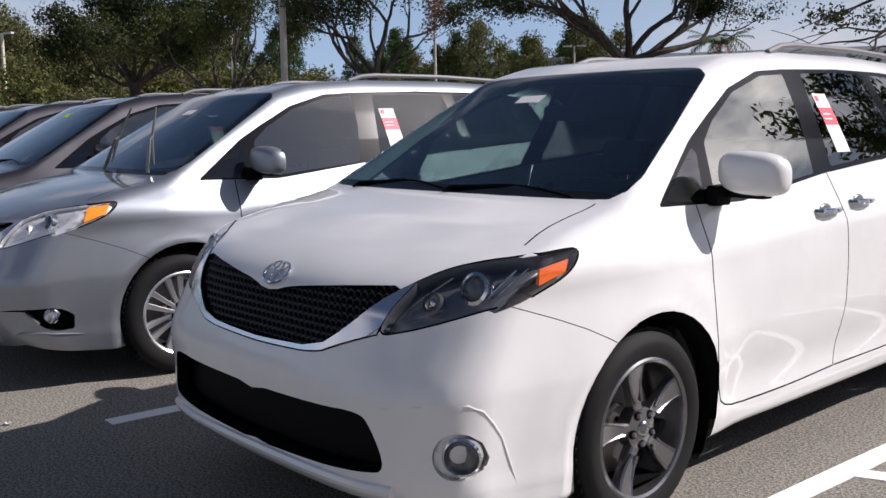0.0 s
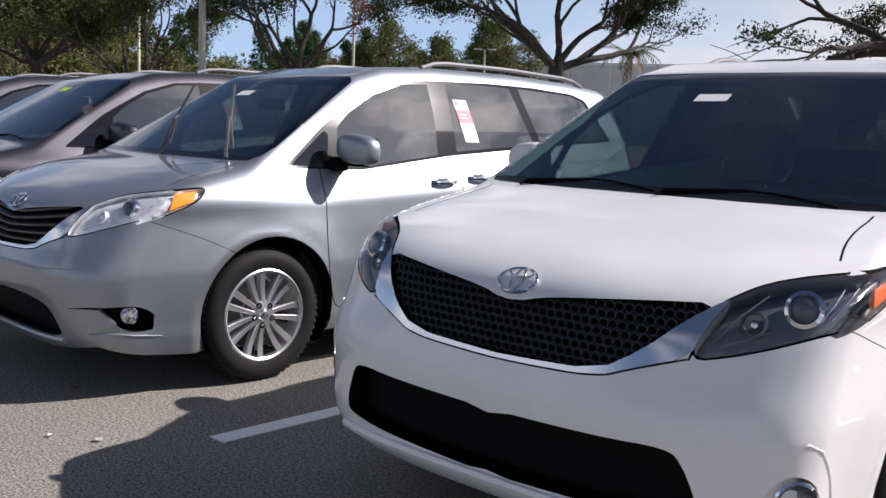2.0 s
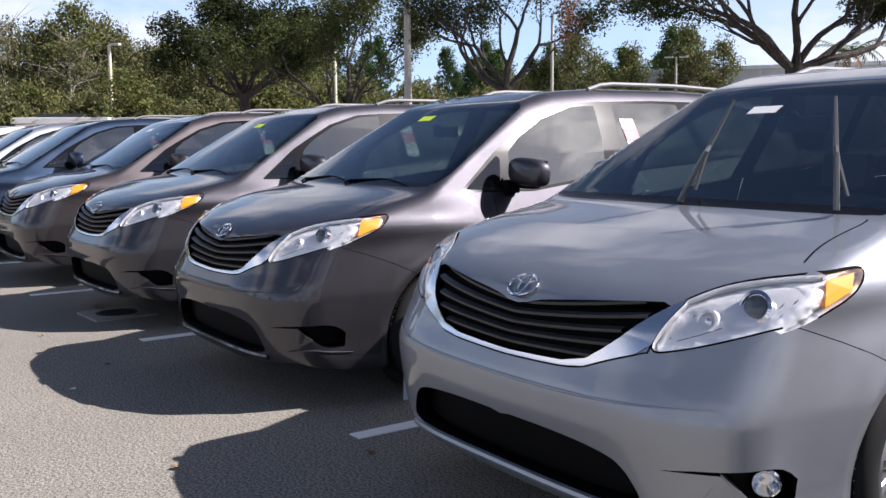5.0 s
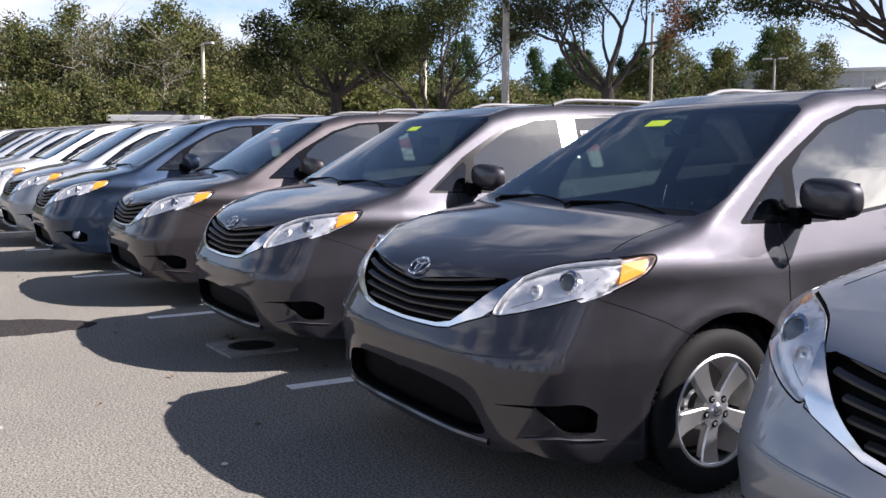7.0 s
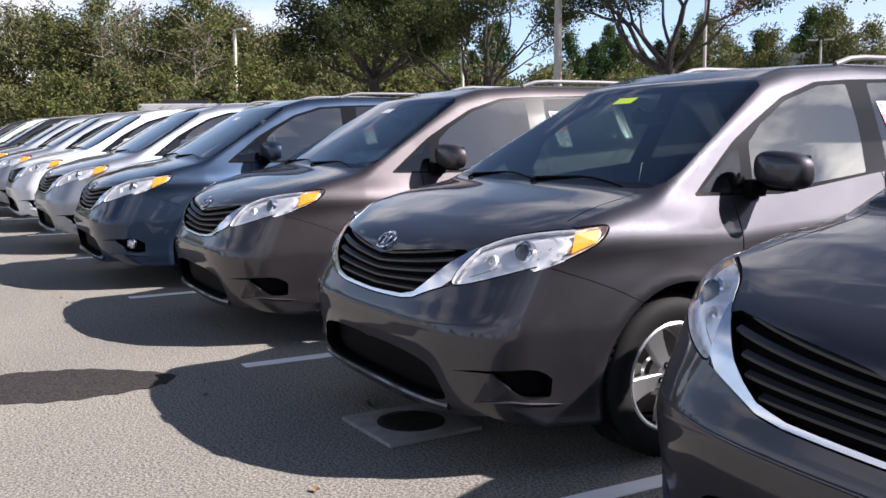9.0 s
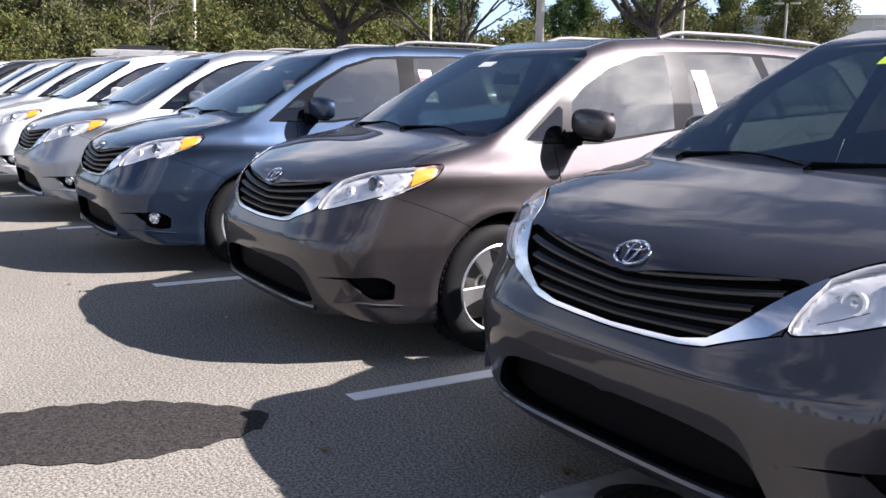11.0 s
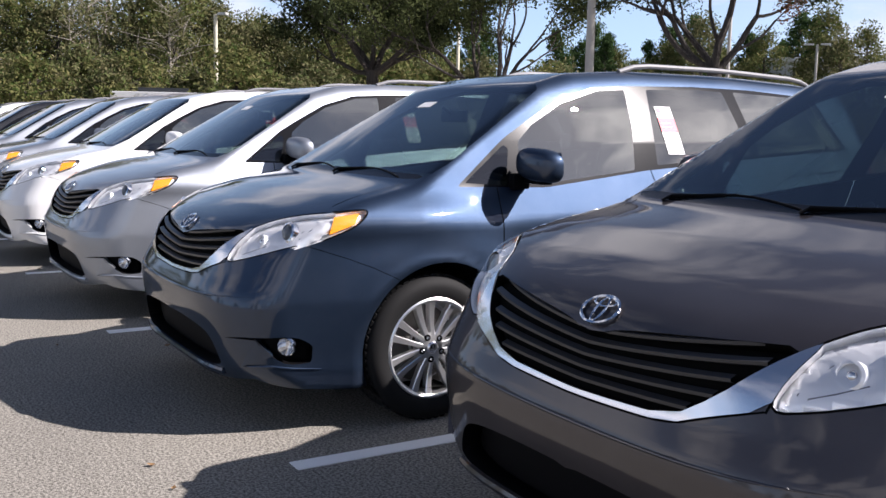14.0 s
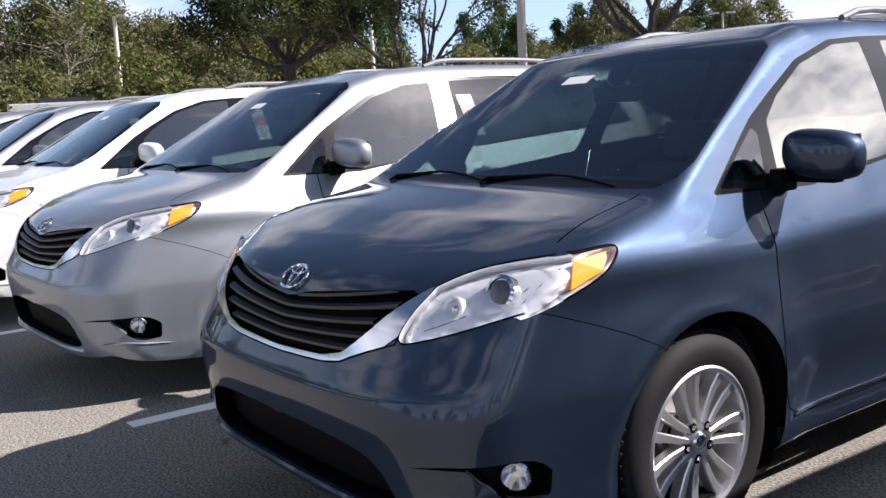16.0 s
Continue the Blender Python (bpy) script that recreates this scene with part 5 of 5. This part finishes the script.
oak("tall forked oak tree with open crown", (-35.5, 26.6), 8, 3.9, 0.31,
    ((-0.95, 0.1, 1.0, 3.0), (0.35, -0.1, 1.0, 2.9), (0.8, 0.3, 0.8, 2.8), (-0.3, 0.4, 1.0, 3.0), (-1.2, -0.3, 0.9, 2.9)), OAK, 95, 0.085, 0.95, 6.3, 3, 0.64, 0.04,
    [(-33.9 + 0.25 * math.sin(3 * i), 29.0 + 0.3 * math.cos(5 * i), 7.9 - 0.22 * i) for i in range(9)])
oak("wide spreading oak with long arching limbs", (-21.9, 29.0), 12, 4.1, 0.35,
    ((-1.4, 0.1, 0.75, 3.2), (1.5, -0.1, 0.65, 3.4), (-0.6, 0.4, 1.0, 2.7), (0.55, 0.2, 0.9, 2.9), (0.0, -0.4, 1.0, 2.6), (1.3, 0.5, 0.5, 3.1), (-1.1, -0.5, 0.8, 3.0)), OAK, 125, 0.075, 0.9, 5.8, 3, 0.6, 0.03)
oak("spreading oak beside the building with drooping twigs", (-8.6, 28.6), 14, 4.4, 0.32,
    ((-1.5, 0.0, 0.55, 2.6), (-1.3, -0.6, 0.6, 2.5), (-0.9, 0.6, 0.8, 2.6), (0.4, 0.3, 0.9, 2.8), (1.2, 0.0, 0.5, 2.8), (0.2, -0.4, 1.0, 2.8)), OAK, 60, 0.08, 0.7, 4.4, 3, 0.62, -0.01)
oak("tall oak on the far side of the hatched bay", (5.5, 30.0), 17, 4.4, 0.4,
    ((-1.2, 0.1, 0.8, 3.4), (-0.6, -0.5, 1.0, 3.4), (0.0, 0.3, 1.0, 3.6), (0.7, 0.2, 1.0, 3.4), (1.2, 0.0, 0.7, 3.4)), OAK, 40, 0.16, 1.3, 5.6)
tree("oak_tree", "dark oak on the open side of the lot", (24, 12), 21, 2.8, 6, 3, 0.7, 0.04, OAK, 26, 0.26, 1.2, 0.4, 3.2, 1.0)
tree("oak_tree", "dark oak on the open side of the lot", (33, -3), 24, 2.8, 6, 3, 0.7, 0.04, OAK, 26, 0.26, 1.2, 0.4, 3.2, 1.0)


# ---- woods behind: a few kinds, repeated at their own turn and size ----
def wood_tree(name, label, seed, height, wide, leaf, per, size, clumps, bare=0.0, pine=False):
    rng = np.random.default_rng(seed)
    t = tagged(new(name), label, "tree", "trees of the wood")
    bm = bmesh.new()
    tube(bm, [(0, 0, -0.1), (0.15, 0, height * 0.35), (0, 0.1, height * 0.7), (0.1, 0, height * 0.97)], [0.22, 0.17, 0.11, 0.03], 7)
    pts = []
    for i in range(clumps):
        u = (i + 0.5) / clumps
        z = height * ((0.45 + 0.55 * u) if pine else (0.08 + 0.9 * u))
        reach = wide * (math.sin(math.pi * min(1, 0.25 + 0.8 * u)) ** 0.7) * rng.uniform(0.35, 1.0) if not pine else wide * (1.15 - u) * rng.uniform(0.4, 1.0)
        a = rng.uniform(0, 2 * math.pi)
        q = (reach * math.cos(a), reach * math.sin(a), z)
        pts.append(q)
        tube(bm, [(0, 0, max(0.2, z - 0.5 * reach)), (q[0] * 0.5, q[1] * 0.5, z - 0.15 * reach), q], [0.06, 0.04, 0.012], 5)
        if bare and rng.random() < bare:
            for _ in range(3):
                w = rng.normal(size=3) * 0.9
                tube(bm, [q, (q[0] + w[0], q[1] + w[1], q[2] + abs(w[2]))], [0.03, 0.008], 4)
    part("trunk", bm, twig if bare else bark, t)
    pts = np.array(pts)
    ob = part("crown", leaves_mesh("crown", pts, rng.uniform(0.6, 1.2, clumps) * wide * 0.42, per, size, rng, 0.8), leaf, t)
    ob["kind"] = "stuff"
    return t


KINDS = (wood_tree("wood_tree", "olive leafy tree of the wood edge", 31, 9.5, 3.4, OLIVE, 120, 0.15, 56),
         wood_tree("wood_tree", "green leafy tree of the wood edge", 32, 11.0, 3.2, SUNNY, 120, 0.15, 56),
         wood_tree("wood_tree", "half bare grey tree of the wood", 33, 10.0, 3.6, OLIVE, 70, 0.13, 56, 0.9),
         wood_tree("pine_tree", "dark green pine behind the lot", 34, 13.0, 2.2, PINE, 130, 0.16, 40, 0.0, True),
         wood_tree("bush", "dense olive bush at the wood edge", 35, 4.4, 2.9, OLIVE, 110, 0.15, 40),
         wood_tree("bush", "dense green bush at the wood edge", 36, 4.8, 3.0, SUNNY, 110, 0.15, 40))
rng = np.random.default_rng(7)
spots = []
# (kind choices, heading range in degrees from the row's start, distance range, count)
for kinds, a0, a1, d0, d1, count in (((0, 1, 2, 1), 163, 186, 88, 112, 34), ((0, 2, 0, 1), 150, 166, 84, 104, 20), ((4, 5, 4), 138, 176, 70, 86, 46), ((4, 5), 128, 142, 90, 110, 20), ((3, 3, 1), 146, 160, 110, 135, 12),
                                    ((3,), 128, 143, 118, 150, 30), ((0, 1), 126, 140, 110, 135, 12), ((1, 0, 5), 186, 215, 70, 110, 16), ((0, 1, 3), 62, 112, 120, 160, 8), ((1, 0, 3), 18, 64, 72, 96, 24), ((0, 1), -70, 18, 60, 90, 9), ((0, 1), 215, 290, 60, 100, 9)):
    for i in range(count):
        a = radians(a0 + (a1 - a0) * (i + rng.uniform(0.1, 0.9)) / count)
        d = rng.uniform(d0, d1)
        spots.append((kinds[rng.integers(len(kinds))], -5 + d * math.cos(a), -2 + d * math.sin(a), rng.uniform(0.8, 1.2), rng.uniform(0, 360)))
used = set()
for k, x, y, s, turn in spots:
    if k in used:
        ob = copy_thing(KINDS[k], pose(x, y, 0, 0, 0, turn))
    else:
        ob = KINDS[k]
        used.add(k)
    s *= 1.0 if k == 3 else 1.14
    ob.matrix_basis = pose(x, y, 0, 0, 0, turn) @ Matrix.Diagonal((s, s, s * (0.9 + 0.2 * ((x * 7.3) % 1)), 1))

# ---- poles ----
pole_concrete = material("pole_concrete", (0.42, 0.40, 0.37), 0.85)
pole_cream = material("pole_cream", (0.62, 0.58, 0.45), 0.6)
lamp_head = material("lamp_head", (0.55, 0.55, 0.53), 0.5)


def pole(name, label, at, height, r0, r1, mat, heads=0, arm=0.8):
    t = tagged(new(name), label, "pole")
    t.matrix_basis = pose(at[0], at[1], 0, 0, 0, 35)
    bm = bmesh.new()
    tube(bm, [(0, 0, 0), (0, 0, height * 0.5), (0, 0, height)], [r0, (r0 + r1) / 2, r1], 12)
    part("shaft", bm, mat, t)
    bm = bmesh.new()
    tube(bm, [(0, 0, -0.02), (0, 0, 0.5)], r0 * 1.9, 14)
    part("footing", bm, concrete, t)
    for i in range(heads):
        s = 1 if i == 0 else -1
        bm = bmesh.new()
        box(bm, (arm * 0.75, 0.36, 0.16), (s * arm * 0.62, 0, height + 0.02), 0.04)
        part("lamp", bm, lamp_head, t)
    return t


pole("utility_pole", "tall grey concrete utility pole", (-39.6, 23.9), 12, 0.20, 0.14, pole_concrete)
pole("street_lamp", "cream lamp post with one lamp head", (-76.4, 20.8), 9.0, 0.16, 0.13, pole_cream, 1, 1.0)
pole("street_lamp", "grey lamp post with two lamp heads", (-73.9, 82.9), 10.6, 0.16, 0.12, pole_concrete, 2, 1.3)
pole("street_lamp", "grey lamp post with two lamp heads", (-68, 92), 8.5, 0.16, 0.12, pole_concrete, 2, 1.3)
pole("street_lamp", "cream lamp post behind the slender oak", (-70, 37), 9.7, 0.15, 0.12, pole_cream, 1, 0.8)
pole("street_lamp", "slim grey lamp post beside the forked oak", (-46, 39), 9.3, 0.11, 0.09, pole_concrete, 1, 0.8)

# slim pole with a ragged palm-like tuft of dead and green fronds
frond_green = material("palm_frond", (0.06, 0.10, 0.03), 0.6)
frond_dead = material("dead_frond", (0.22, 0.11, 0.05), 0.8)


def palm(label, at, height, reach, seed, dead=0, slim=0.11):
    rng = np.random.default_rng(seed)
    t = tagged(new("palm_tree"), label, "palm")
    t.matrix_basis = pose(at[0], at[1], 0)
    bm = bmesh.new()
    tube(bm, [(0, 0, -0.05), (0.05, 0, height * 0.5), (0, 0, height)], [slim * 1.2, slim, slim * 0.9], 9)
    part("trunk", bm, twig, t)
    for i in range(26):
        a = 2.4 * i
        droop = rng.uniform(0.2, 1.0) if i >= dead else rng.uniform(1.3, 1.9)
        out = [np.array((math.cos(a) * reach * u * (1 if i >= dead else 0.5), math.sin(a) * reach * u * (1 if i >= dead else 0.5), height + reach * (0.7 * u - droop * u * u * 1.1))) for u in np.linspace(0, 1, 7)]
        bm = bmesh.new()
        side = np.array((-math.sin(a), math.cos(a), 0))
        for p, q, u in zip(out, out[1:], np.linspace(0, 1, 6)):
            for s in (-1, 1):
                for w in (0.0, 0.5):
                    c = p + (q - p) * w
                    tip = c + s * side * reach * 0.28 * (1 - 0.6 * u) + (q - p) * 0.8 - np.array((0, 0, 0.10 * reach))
                    bm.faces.new([bm.verts.new(v) for v in (c, c + (q - p) * 0.35, tip)])
        part("frond", bm, frond_green if i >= dead else frond_dead, t, smooth=False)
    return t


palm("small green palm before the building", (-25.1, 53.1), 4.6, 1.9, 6)
palm("green palm behind the wide oak", (-40, 62), 7.5, 2.4, 9, 4)

# ---- long pale building and low white sheds ----
cladding = material("cladding", (0.62, 0.63, 0.64), 0.6)
link(cladding, noise_ramp(cladding, 0.4, ((0.3, (0.52, 0.53, 0.54)), (0.7, (0.66, 0.67, 0.68)))), bsdf(cladding).inputs["Base Color"])
roof_edge = material("roof_edge", (0.75, 0.75, 0.75), 0.5)
shade_glass = material("dark_opening", (0.03, 0.032, 0.035), 0.3)


def shed(name, label, a, b, depth, height, doors):
    """A long flat-roofed building with its front from a to b."""
    a, b = Vector((*a, 0)), Vector((*b, 0))
    d = b - a
    t = tagged(new(name), label, "building")
    t.matrix_basis = Matrix.Translation(a) @ Matrix.Rotation(math.atan2(d.y, d.x), 4, "Z")
    n = max(3, int(d.length / 6))
    w = d.length / n
    for i in range(n):
        bm = bmesh.new()
        box(bm, (w - 0.06, depth, height), (w * (i + 0.5), depth / 2, height / 2))
        part("wall_panel", bm, cladding, t, smooth=False)
        bm = bmesh.new()
        box(bm, (0.12, 0.1, height), (w * i, -0.02, height / 2))
        part("pilaster", bm, roof_edge, t, smooth=False)
    bm = bmesh.new()
    box(bm, (d.length + 0.6, depth + 0.6, 0.45), (d.length / 2, depth / 2, height + 0.2), 0.05)
    part("roof", bm, roof_edge, t, smooth=False)
    for i in range(doors):
        bm = bmesh.new()
        box(bm, (3.2, 0.1, 3.6), (d.length * (i + 0.5) / doors, -0.05, 1.8))
        part("door", bm, shade_glass, t, smooth=False)
    return t


shed("warehouse", "long pale grey flat-roofed warehouse", (-92, 92), (-8, 142), 40, 10.2, 6)
shed("low_building", "low white flat-roofed building by the woods", (-63.5, 30.0), (-54.5, 35.5), 8, 3.3, 2)
shed("low_building", "low white flat-roofed building by the woods", (-73.5, 13.2), (-70.5, 18.5), 6, 2.9, 1)
